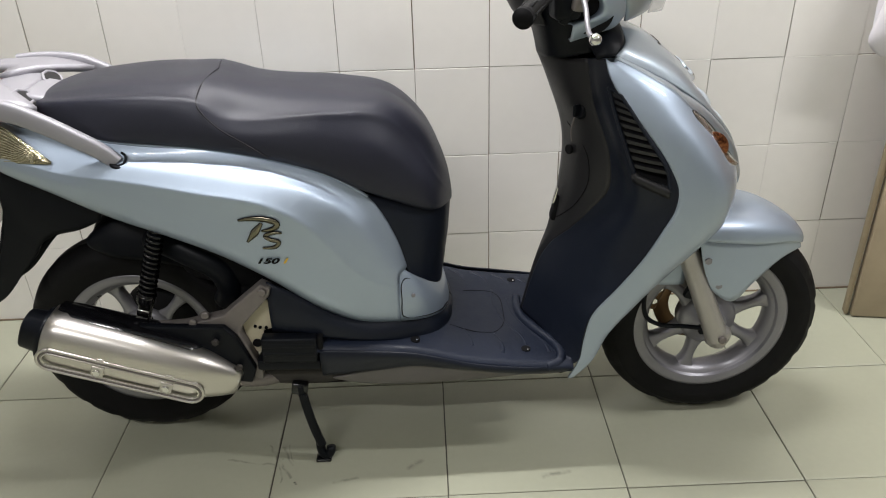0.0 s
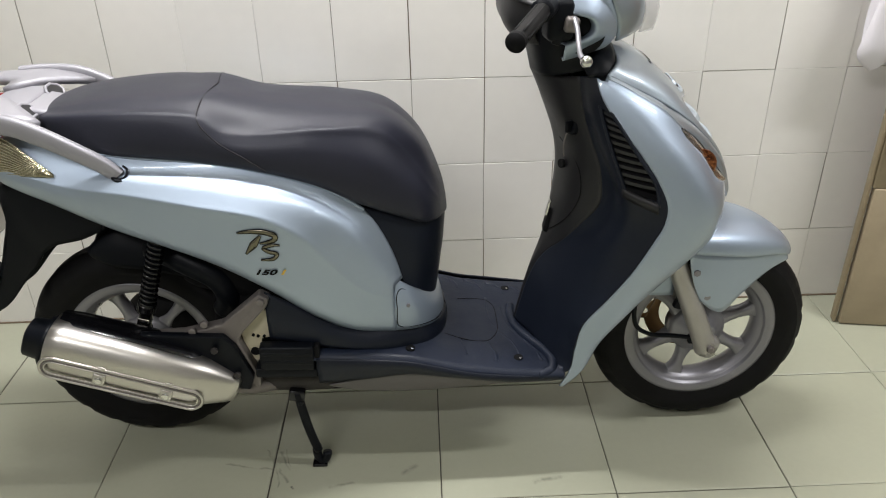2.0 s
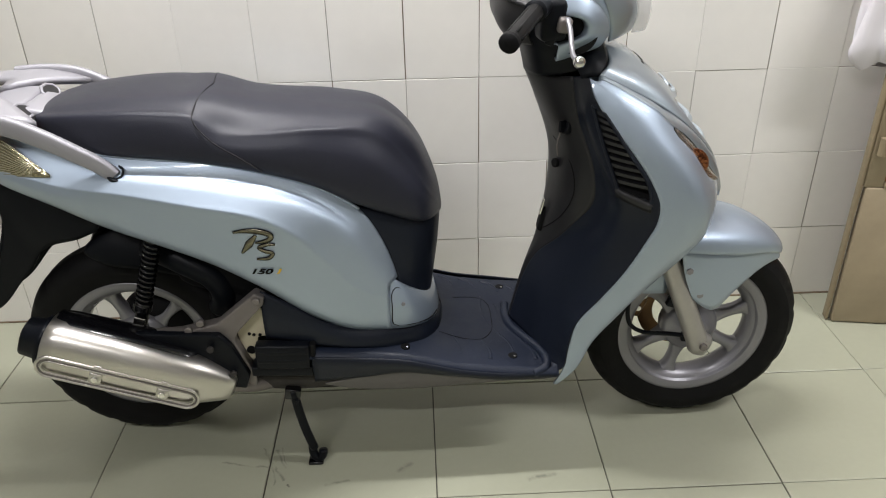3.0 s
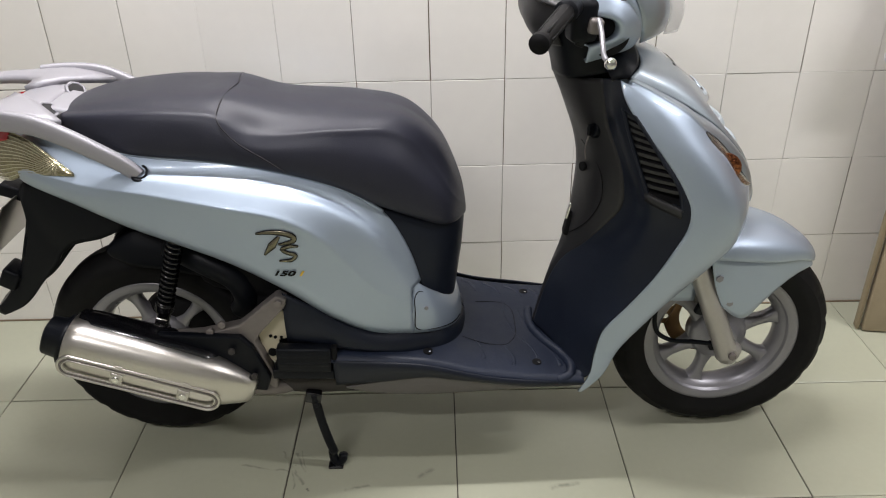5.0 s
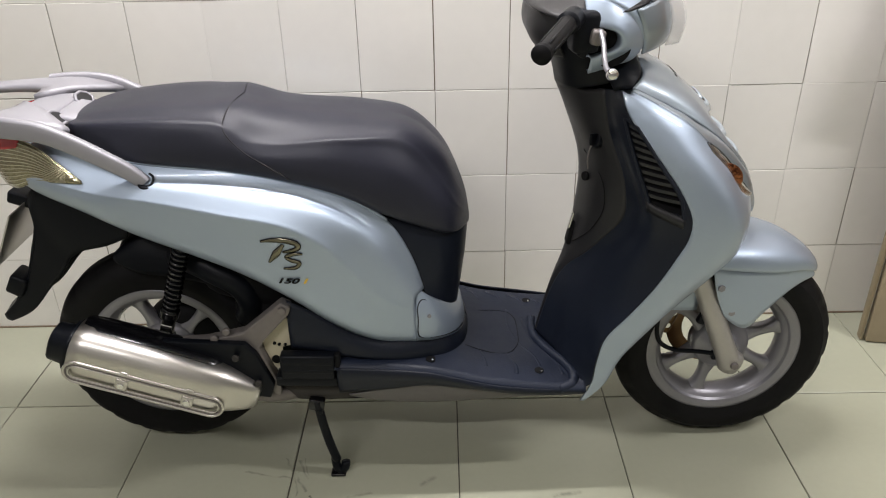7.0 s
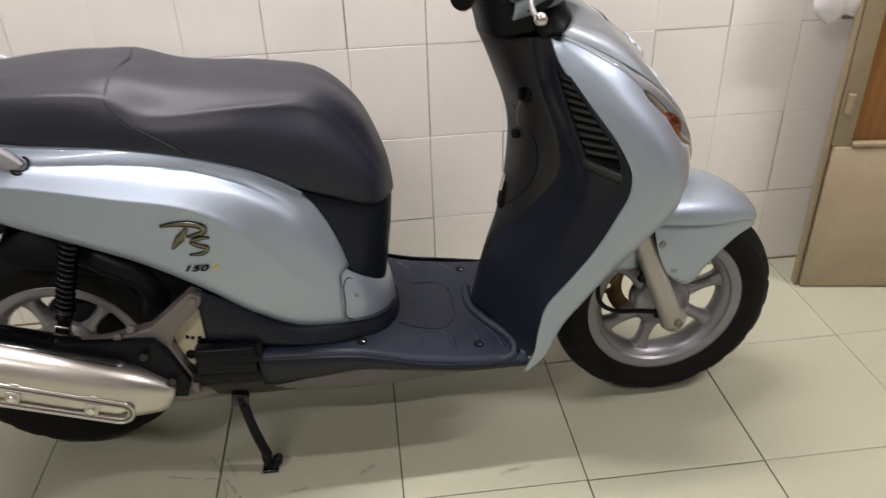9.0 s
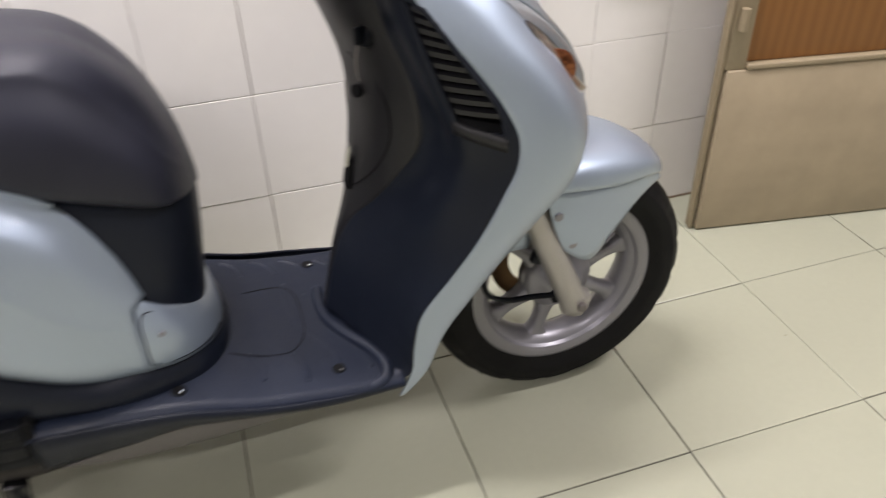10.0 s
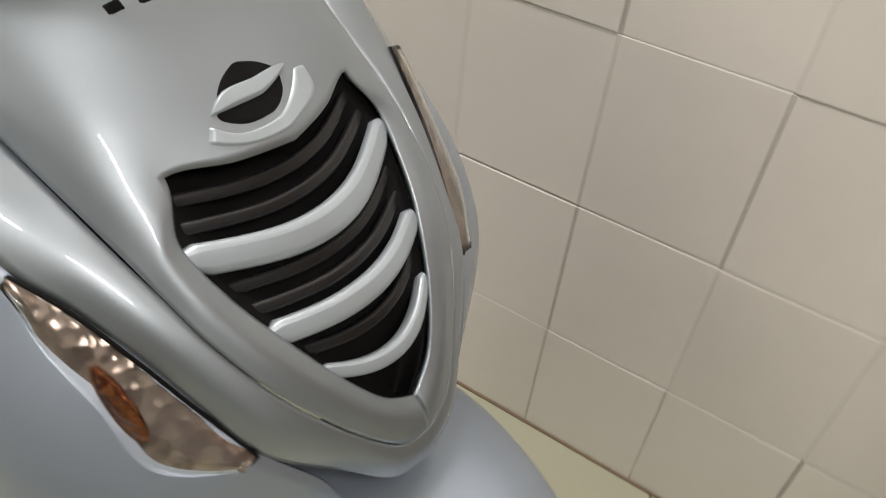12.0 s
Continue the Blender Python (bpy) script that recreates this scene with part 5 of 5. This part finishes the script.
    up = np.array((-ax[2], 0, ax[0])) * (1 if ax[0] > 0 else -1)
    up /= np.linalg.norm(up)
    out = np.array((0, 1.0, 0))
    ring = []
    for i in range(k):
        w = 2 * math.pi * i / k
        cc, ss = math.cos(w), math.sin(w)
        p = 2 / 2.9
        ring.append(c + out * wide * math.copysign(abs(cc) ** p, cc) + up * tall * math.copysign(abs(ss) ** p, ss))
    return np.array(ring) * (1, -1, 1)


def rings_mesh(name, secs, caps=True):
    k = len(secs[0])
    v = np.concatenate(secs)
    f = [(i * k + j, i * k + (j + 1) % k, (i + 1) * k + (j + 1) % k, (i + 1) * k + j) for i in range(len(secs) - 1) for j in range(k)]
    if caps:
        f += [tuple(range(k))[::-1], tuple((len(secs) - 1) * k + j for j in range(k))]
    return mesh_of(name, v, f)


part("muffler_body", rings_mesh("muffler_body", [muffler_section(t, w, h) for t, w, h in ((0.0, 0.044, 0.047), (0.012, 0.052, 0.056), (0.08, 0.055, 0.059), (0.5, 0.056, 0.061), (0.80, 0.055, 0.060), (0.84, 0.052, 0.057), (0.92, 0.043, 0.048), (1.00, 0.033, 0.038), (1.04, 0.027, 0.031), (1.05, 0.02, 0.024))]), STEEL, muffler)
part("end_cap", rings_mesh("end_cap", [muffler_section(t, w, h) for t, w, h in ((-0.115, 0.022, 0.026), (-0.11, 0.031, 0.035), (-0.10, 0.034, 0.038), (-0.03, 0.037, 0.041), (-0.015, 0.046, 0.049), (0.012, 0.047, 0.050))]), BLACK, muffler, "black muffler end cap")


def on_muffler(t, up_m, out_m):
    ax = (MB - MA) / np.linalg.norm(MB - MA)
    up = np.array((-ax[2], 0, ax[0]))
    return MA + (MB - MA) * t + up * up_m + np.array((0, 1.0, 0)) * out_m


def stadium(t0, t1, u0, u1, out, n=10):
    uc, ur = (u0 + u1) / 2, (u1 - u0) / 2
    L = np.linalg.norm(MB - MA)
    pts = []
    for i in range(n + 1):
        w = math.pi / 2 + math.pi * i / n
        pts.append(on_muffler(t0 + ur / L + ur / L * math.cos(w), uc + ur * math.sin(w), out))
    for i in range(n + 1):
        w = -math.pi / 2 + math.pi * i / n
        pts.append(on_muffler(t1 - ur / L + ur / L * math.cos(w), uc + ur * math.sin(w), out))
    return pts + pts[:2]


ring = tube("guard_ring", stadium(0.01, 0.88, -0.046, 0.004, 0.0555), 0.0034, STEEL, muffler, k=10, label="chrome ring on the muffler", smooth_line=False)
tube("guard_ring_inner", stadium(0.035, 0.855, -0.036, -0.006, 0.0560), 0.0022, STEEL, muffler, k=8, label="inner chrome ring on the muffler", smooth_line=False)
# The shade between the two rings, drawn as a thin dark tube.
shade_line = stadium(0.022, 0.868, -0.041, -0.001, 0.0562)
tube("ring_gap", shade_line, 0.0019, CAST, muffler, k=6, label="dark line for the shade between the rings", smooth_line=False)
for t in (0.32, 0.68):
    p = on_muffler(t, -0.021, 0.057)
    block("guard_bridge", p, (0.026, 0.007, 0.026), STEEL, muffler, (0, 23, 0), 0.003)
    disc("guard_bolt", p + (0, 0.005, 0), (0, 1, 0), 0.0075, 0.007, CHROME, muffler, 16)
    block("guard_tab", on_muffler(t, 0.006, 0.055), (0.016, 0.006, 0.010), STEEL, muffler, (0, 23, 0), 0.002)
heat = [muffler_section(t, w, h) + np.array((0, 0.016, 0.005)) for t, w, h in ((0.015, 0.044, 0.044), (0.03, 0.050, 0.052), (0.12, 0.052, 0.057), (0.5, 0.053, 0.062), (0.74, 0.052, 0.063), (0.82, 0.048, 0.054), (0.84, 0.040, 0.045))]
part("heat_shield", rings_mesh("heat_shield", heat), GLOSS, muffler, "black heat shield above the muffler")
tube("exhaust_pipe", [(-0.23, 0.20, 0.272), (-0.17, 0.18, 0.245), (-0.08, 0.12, 0.225), (0.02, 0.06, 0.23)], 0.020, CAST, muffler, 24, 14, "dirty exhaust pipe")

# stand
stand = new("centre_stand")
stand.parent = scooter
tagged(stand, "black steel stand leg with a curled foot")
tube("stand_leg", [(-0.076, 0.185, 0.225), (-0.070, 0.186, 0.170), (-0.060, 0.186, 0.110), (-0.046, 0.182, 0.045)], 0.0105, BLACK, stand, 20, 12)
tube("stand_foot", [(-0.050, 0.180, 0.048), (-0.046, 0.181, 0.018), (-0.038, 0.182, 0.012), (-0.028, 0.182, 0.022), (-0.026, 0.180, 0.036)], 0.0105, BLACK, stand, 20, 10)
block("stand_pivot", (-0.078, 0.183, 0.215), (0.036, 0.020, 0.030), GLOSS, stand, (0, 10, 0), 0.005)
disc("pivot_bolt", (-0.070, 0.196, 0.200), (0, 1, 0), 0.006, 0.008, BLACK, stand, 6)
block("stand_plate", (-0.045, 0.182, 0.004), (0.036, 0.026, 0.008), GLOSS, stand, (0, 0, 0), 0.003)

# tail: lights, rear fender, plate, rack
def tail_lamp(sd):
    r = [[(-0.695, 0.08, 0.825), (-0.640, 0.115, 0.842), (-0.575, 0.140, 0.826), (-0.53, 0.155, 0.795), (-0.492, 0.163, 0.762)],
         [(-0.710, 0.08, 0.785), (-0.660, 0.122, 0.792), (-0.590, 0.150, 0.790), (-0.54, 0.164, 0.775), (-0.492, 0.166, 0.760)],
         [(-0.690, 0.08, 0.725), (-0.645, 0.118, 0.732), (-0.590, 0.150, 0.757), (-0.54, 0.164, 0.760), (-0.492, 0.166, 0.758)]]
    g = loft(r, 30, 14)
    root = skin("rear_signal", g if sd > 0 else flip(g), SMOKE_BASE, scooter, 0.002, "yellowish ribbed rear signal lamp")
    for k in range(13):
        t = 0.06 + 0.072 * k
        line = g[:, min(13, int(t * 14))] * (1, -sd, 1)
        tube("lens_rib", [p + (0, 0.002 * sd, 0) for p in line[2:26]], 0.0016, CLEAR_RIB, root, 24, 6, r1=0.0005, smooth_line=False)
    red = loft([[(-0.705, 0.06, 0.852), (-0.655, 0.105, 0.854), (-0.61, 0.125, 0.847)], [(-0.715, 0.06, 0.815), (-0.670, 0.115, 0.815), (-0.62, 0.134, 0.824)]], 12, 6)
    skin("red_lens", red if sd > 0 else flip(red), RED, root, 0.003, "red tail light edge")


SMOKE_BASE = facets("yellow chrome reflector", (0.24, 0.21, 0.125), (0.46, 0.42, 0.29), 260, 0.0004)
CLEAR_RIB = material("glossy yellowish lens rib", (0.70, 0.66, 0.48), 0.12, 0.6, coat=1.0, mottle=0.5, scale=90, big=40)
RED = material("red lens plastic", (0.42, 0.015, 0.02), 0.15, coat=0.8, mottle=0.3)
tail_lamp(1)
tail_lamp(-1)
skin("tail_centre", both(loft([[(-0.66, 0.08, 0.83), (-0.665, 0.08, 0.78), (-0.65, 0.08, 0.74)], [(-0.69, 0, 0.84), (-0.70, 0, 0.78), (-0.67, 0, 0.73)]], 10, 8)), RED, scooter, 0.003, "red tail light")
for sd in (1, -1):
    fg = loft([[(-0.455, 0.085 * sd, 0.640), (-0.55, 0.085 * sd, 0.690), (-0.640, 0.080 * sd, 0.715), (-0.66, 0.075 * sd, 0.690), (-0.665, 0.075 * sd, 0.62), (-0.70, 0.07 * sd, 0.525), (-0.765, 0.062 * sd, 0.425), (-0.803, 0.056 * sd, 0.392)],
               [(-0.458, 0.090 * sd, 0.615), (-0.53, 0.090 * sd, 0.620), (-0.600, 0.086 * sd, 0.615), (-0.63, 0.080 * sd, 0.590), (-0.645, 0.078 * sd, 0.550), (-0.685, 0.072 * sd, 0.485), (-0.750, 0.065 * sd, 0.410), (-0.800, 0.058 * sd, 0.380)],
               [(-0.464, 0.085 * sd, 0.600), (-0.51, 0.085 * sd, 0.580), (-0.572, 0.082 * sd, 0.565), (-0.603, 0.078 * sd, 0.545), (-0.625, 0.076 * sd, 0.515), (-0.668, 0.070 * sd, 0.470), (-0.730, 0.064 * sd, 0.405), (-0.790, 0.058 * sd, 0.374)]], 50, 10)
    skin("rear_fender", fg, BLACK, scooter, 0.005, "black plastic rear mudguard")
fm = loft([[(-0.46, 0.085, 0.62), (-0.56, 0.085, 0.66), (-0.64, 0.08, 0.66), (-0.675, 0.075, 0.59), (-0.715, 0.068, 0.50), (-0.77, 0.060, 0.42), (-0.803, 0.056, 0.388)], [(-0.46, 0, 0.63), (-0.56, 0, 0.67), (-0.65, 0, 0.67), (-0.685, 0, 0.59), (-0.725, 0, 0.50), (-0.78, 0, 0.42), (-0.813, 0, 0.388)]], 40, 8)
skin("rear_fender_middle", both(fm), BLACK, scooter, 0.005)
reflector = block("rear_reflector", (-0.745, 0.05, 0.475), (0.04, 0.06, 0.05), BLACK, scooter, (0, 30, 0), 0.008, "small reflector mount on the mudguard")
plate_ob = new("number_plate")
plate_ob.parent = scooter
tagged(plate_ob, "bare metal number plate on a bracket")
bm = rounded_box((0.004, 0.19, 0.14), 0.0015, 2)
bm.transform(pose(-0.732, 0, 0.596, 0, 27, 0))
part("plate_sheet", bm, STEEL, plate_ob)
block("plate_bracket", (-0.690, 0.0, 0.655), (0.10, 0.05, 0.03), BLACK, plate_ob, (0, 20, 0), 0.006)
for k in range(4):
    bm = rounded_box((0.002, 0.022, 0.05), 0.0005, 1)
    bm.transform(pose(-0.732, 0, 0.596, 0, 27, 0) @ Matrix.Translation((-0.003, -0.06 + 0.04 * k, 0)))
    part("plate_mark", bm, DARK, plate_ob)

rack = new("rear_rack")
rack.parent = scooter
tagged(rack, "silver cast luggage rack with grab rails")


def rack_plate():
    """The flat of the rack with its window, a solid frame of even thickness."""
    outer = curve([(-0.500, 0.145, 0), (-0.560, 0.165, 0), (-0.66, 0.160, 0), (-0.78, 0.125, 0), (-0.86, 0.06, 0), (-0.875, 0.0, 0)], 24)
    window = curve([(-0.640, 0.02, 0), (-0.650, 0.075, 0), (-0.70, 0.090, 0), (-0.78, 0.075, 0), (-0.82, 0.03, 0), (-0.825, 0, 0)], 24)
    inner_edge = window
    g = np.stack([inner_edge + (outer - inner_edge) * t for t in np.linspace(0, 1, 6)], 1)
    z = 0.878 + 0.005 * np.sin(np.linspace(0, math.pi, 6))[None, :] + np.zeros((24, 1))
    g[:, :, 2] = z - 0.02 * np.clip((g[:, :, 0] + 0.60) / 0.1, 0, 1)
    g[:, :, 1] *= -1
    return g


rp = rack_plate()
skin("rack_half", rp, RACK, rack, 0.014)
skin("rack_half", flip(rp), RACK, rack, 0.014)
block("rack_bridge", (-0.600, 0, 0.866), (0.085, 0.13, 0.020), RACK, rack, (0, 0, 0), 0.008)
for sd in (1, -1):
    tube_pts = [(-0.66, 0.150 * sd, 0.874), (-0.596, 0.168 * sd, 0.874), (-0.54, 0.174 * sd, 0.866), (-0.485, 0.176 * sd, 0.842), (-0.435, 0.174 * sd, 0.812), (-0.395, 0.168 * sd, 0.783), (-0.370, 0.160 * sd, 0.755)]
    c = curve(tube_pts, 40)
    d = np.gradient(c, axis=0)
    g = np.zeros((40, 13, 3))
    for i in range(40):
        t = d[i] / np.linalg.norm(d[i])
        a = np.cross(t, (0, 1, 0))
        a /= np.linalg.norm(a)
        tall, wide = 0.0215 - 0.007 * (i / 39), 0.010
        for j in range(12):
            w = 2 * math.pi * j / 12
            g[i, j] = c[i] + a * tall * math.copysign(abs(math.sin(w)) ** 0.45, math.sin(w)) + np.array((0, 1.0, 0)) * wide * math.copysign(abs(math.cos(w)) ** 0.45, math.cos(w))
        g[i, 12] = g[i, 0]
    g[:, :, 1] *= -1
    skin("grab_rail", g, RACK, rack, 0)
    tube("rail_loop", [(-0.368, 0.172 * sd, 0.752), (-0.354, 0.168 * sd, 0.756), (-0.351, 0.161 * sd, 0.767), (-0.360, 0.154 * sd, 0.772)], 0.0024, BLACK, rack, 20, 8, "black rubber loop round the rail end")
    disc("rail_socket", (-0.366, 0.158 * sd, 0.752), (0.3, 0.2 * sd, 1), 0.020, 0.008, BLACK, rack, 24, "black rubber rail socket")
block("rack_yoke", (-0.538, 0.020, 0.858), (0.050, 0.120, 0.020), RACK, rack, (0, 12, 0), 0.007)
for s in (0.090, -0.046):
    rim_pts, hole_pts = [], []
    for k in range(8):
        w = radians(22.5 + 45 * k)
        rim_pts.append((-0.548 + 0.014 * math.cos(w), s + 0.029 * math.sin(w), 0.868 - 0.012 * math.cos(w)))
    tube("pocket_rim", rim_pts + rim_pts[:2], 0.0035, RACK, rack, k=8, smooth_line=False)
    # A flush dark octagon fills each strap opening in place of its inner shade.
    bm = bmesh.new()
    bmesh.ops.create_cone(bm, cap_ends=True, segments=8, radius1=1, radius2=1, depth=1)
    bm.transform(Matrix.Translation((-0.549, -s, 0.867)) @ Euler((0, radians(40), 0)).to_matrix().to_4x4() @ Matrix.Diagonal((0.0175, 0.028, 0.006, 1)) @ Euler((0, 0, radians(22.5))).to_matrix().to_4x4())
    part("pocket", bm, BROWN, rack, "dark octagonal fill for the shade in a strap pocket")
block("rack_base", (-0.555, 0, 0.835), (0.09, 0.17, 0.045), BELLY, rack, (0, 0, 0), 0.012)
block("tail_body", (-0.56, 0.0, 0.765), (0.20, 0.20, 0.07), PAINT, scooter, (0, 10, 0), 0.025, "silver-blue tail section below the rack")

# badge strokes on the rear panel
def stroke(name, pts, widths, mat, s, label=""):
    """A flat raised stroke on the side panel, along points of (x, z)."""
    c = curve([(x, 0, z) for x, z in pts], 24)
    w = np.interp(np.linspace(0, 1, 24), np.linspace(0, 1, len(widths)), widths)
    d = np.gradient(c, axis=0)
    d /= np.linalg.norm(d, axis=1)[:, None]
    n = np.stack([-d[:, 2], 0 * d[:, 0], d[:, 0]], 1)
    g = np.stack([c - n * w[:, None], c + n * w[:, None]], 1)
    for p in g.reshape(-1, 3):
        p[1] = -(panel_s(p[0], p[2]) + s)
    return skin(name, g, mat, scooter, 0.001, label)


flat = side.reshape(-1, 3)


def panel_s(x, z):
    """How far out the side panel lies at (x, z)."""
    k = np.argsort((flat[:, 0] - x) ** 2 + (flat[:, 2] - z) ** 2)[:6]
    w = 1 / ((flat[k, 0] - x) ** 2 + (flat[k, 2] - z) ** 2 + 1e-6)
    return float((-flat[k, 1] * w).sum() / w.sum())


for mat, grow, lift, name in ((DARK, 0.0013, 0.0035, "badge_outline"), (GOLD, 0.0, 0.0048, "badge_stroke")):
    stroke(name, [(-0.143, 0.651), (-0.115, 0.655), (-0.086, 0.653), (-0.069, 0.645), (-0.070, 0.637), (-0.086, 0.630), (-0.101, 0.627)], [0.001 + grow, 0.0035 + grow, 0.005 + grow, 0.0055 + grow, 0.005 + grow, 0.003 + grow, 0.001 + grow], mat, lift, "dark gold swash of the model badge")
    stroke(name, [(-0.098, 0.645), (-0.114, 0.624), (-0.132, 0.602)], [0.002 + grow, 0.007 + grow, 0.001 + grow], mat, lift)
    stroke(name, [(-0.062, 0.623), (-0.082, 0.622), (-0.096, 0.615), (-0.086, 0.607), (-0.070, 0.602), (-0.076, 0.592), (-0.104, 0.588)], [0.001 + grow, 0.003 + grow, 0.003 + grow, 0.0035 + grow, 0.003 + grow, 0.003 + grow, 0.001 + grow], mat, lift)


def lettering(text, at, size, mat, name):
    cu = bpy.data.curves.new(name, "FONT")
    cu.body, cu.size, cu.extrude, cu.shear, cu.offset = text, size, 0.0004, 0.35, 0.0006
    ob = new(name, cu)
    me = bpy.data.meshes.new_from_object(ob.evaluated_get(bpy.context.evaluated_depsgraph_get()))
    bpy.data.objects.remove(ob)
    me.transform(Matrix.LocRotScale(None, Euler((radians(90), 0, 0)), (1.75, 1, 1)))
    for v in me.vertices:
        x, z = at[0] + v.co.x, at[1] + v.co.z
        v.co = (x, -(panel_s(x, z) + 0.0045) + v.co.y, z)
    return part(name, me, mat, scooter, "small slanted model lettering")


lettering("150", (-0.124, 0.552), 0.0172, DARK, "lettering")
lettering("i", (-0.069, 0.552), 0.0172, YELLOW, "lettering")
disc("panel_screw", (-0.095, 0.192, 0.508), (0, 1, -0.2), 0.007, 0.004, BLACK, scooter, 16)

# ---- the door and the bag ----
door = new("door_1")
door.location = (1.462, -0.168, 0.0)
door.rotation_euler = (0, 0, math.atan2(-0.125, 0.752))
tagged(door, "open door with wooden panel above a stained metal sheet", "door", kind="structure")


def door_box(name, lo, hi, mat, label="", bevel=0.003):
    bm = rounded_box([hi[i] - lo[i] for i in range(3)], bevel, 2)
    bm.transform(Matrix.Translation([(lo[i] + hi[i]) / 2 for i in range(3)]))
    return part(name, bm, mat, door, label)


door_box("door_sheet", (0.002, 0.0, 0.004), (0.85, 0.028, 0.446), DOOR_SHEET, "stained beige metal lower panel")
door_box("stile", (-0.004, 0.004, 0.447), (0.045, 0.034, 2.05), DOOR_FRAME)
door_box("stile", (0.805, 0.004, 0.447), (0.85, 0.034, 2.05), DOOR_FRAME)
door_box("rail", (0.046, -0.004, 0.447), (0.804, 0.030, 0.461), DOOR_FRAME)
door_box("rail", (0.046, 0.0, 1.98), (0.804, 0.032, 2.05), DOOR_FRAME)
door_box("wood_panel", (0.046, 0.012, 0.462), (0.804, 0.024, 1.979), WOOD, "orange-brown varnished wooden panel")
door_box("door_edge", (-0.014, 0.008, 0.004), (-0.005, 0.036, 2.05), DOOR_FRAME)
bm = bmesh.new()
bmesh.ops.create_cone(bm, cap_ends=True, segments=16, radius1=0.010, radius2=0.010, depth=0.05)
bm.transform(pose(0.012, -0.006, 0.570))
part("hinge", bm, DOOR_FRAME, door, "painted steel hinge knuckle")


def bag():
    """A limp plastic bag, hanging in folds."""
    nu, nv = 44, 26
    g = np.zeros((nu, nv, 3))
    for i in range(nu):
        w = 2 * math.pi * i / nu
        for j in range(nv):
            t = j / (nv - 1)
            r = 0.035 + 0.055 * t ** 0.6 - 0.045 * max(0, (t - 0.82) / 0.18) ** 2
            r *= 1 + 0.16 * math.sin(5 * w + 3 * t) + 0.07 * math.sin(11 * w - 5 * t)
            g[i, j] = (r * math.cos(w) * 1.1, r * math.sin(w) * 0.45, -0.34 * t + 0.012 * math.sin(3 * w + 1))
    me = grid_mesh("plastic_bag", g, wrap_u=True)
    ob = part("plastic_bag", me, CLOTH, None)
    ob.location = (1.450, -0.110, 1.115)
    return tagged(ob, "crumpled white plastic bag hanging beside the door", "bag")


bag()

# ---- tiles ----
def tile_mesh(name, w, h, d, bevel):
    bm = bmesh.new()
    a, b = w / 2, h / 2
    back = [bm.verts.new(p) for p in ((-a, -b, -d), (a, -b, -d), (a, b, -d), (-a, b, -d))]
    mid = [bm.verts.new(p) for p in ((-a, -b, -bevel), (a, -b, -bevel), (a, b, -bevel), (-a, b, -bevel))]
    a, b = a - bevel * 1.6, b - bevel * 1.6
    face = [bm.verts.new(p) for p in ((-a, -b, 0), (a, -b, 0), (a, b, 0), (-a, b, 0))]
    bm.faces.new(face)
    for r0, r1 in ((back, mid), (mid, face)):
        for i in range(4):
            bm.faces.new((r0[i], r0[(i + 1) % 4], r1[(i + 1) % 4], r1[i]))
    me = bpy.data.meshes.new(name)
    bm.to_mesh(me)
    bm.free()
    return me


rnd = random.Random(5)
wall_me = tile_mesh("wall_tile", 0.1985, 0.2475, 0.010, 0.0007)
wall_me.materials.append(WALL_TILE)
ROWS = [-0.006, 0.242, 0.490, 0.741] + [0.741 + 0.2495 * k for k in range(1, 9)]
for i in range(-9, 15):
    for k in range(len(ROWS) - 1):
        h = ROWS[k + 1] - ROWS[k]
        if ROWS[k + 1] > top:
            continue
        ob = new("tile", wall_me)
        ob.parent = wall_north
        ob.matrix_basis = pose(0.2 * i + 0.1 + rnd.uniform(-0.0012, 0.0012), rnd.uniform(-0.0006, 0.0006), ROWS[k] + h / 2 + rnd.uniform(-0.0008, 0.0008), 90 + rnd.uniform(-0.12, 0.12), rnd.uniform(-0.12, 0.12), rnd.uniform(-0.12, 0.12)) @ Matrix.Diagonal((1, (h - 0.0015) / 0.2475, 1, 1))
floor_me = tile_mesh("floor_tile", 0.3972, 0.3972, 0.010, 0.0010)
floor_me.materials.append(FLOOR_TILE)
for i in range(-10, 8):
    for k in range(10):
        ob = new("tile", floor_me)
        ob.parent = floor
        ob.matrix_basis = pose(1.043 + 0.4 * i + 0.2 + rnd.uniform(-0.0008, 0.0008), -0.198 - 0.4 * k + rnd.uniform(-0.0008, 0.0008), rnd.uniform(-0.0005, 0.0003), rnd.uniform(-0.03, 0.03), rnd.uniform(-0.03, 0.03), 90 * rnd.randrange(4))
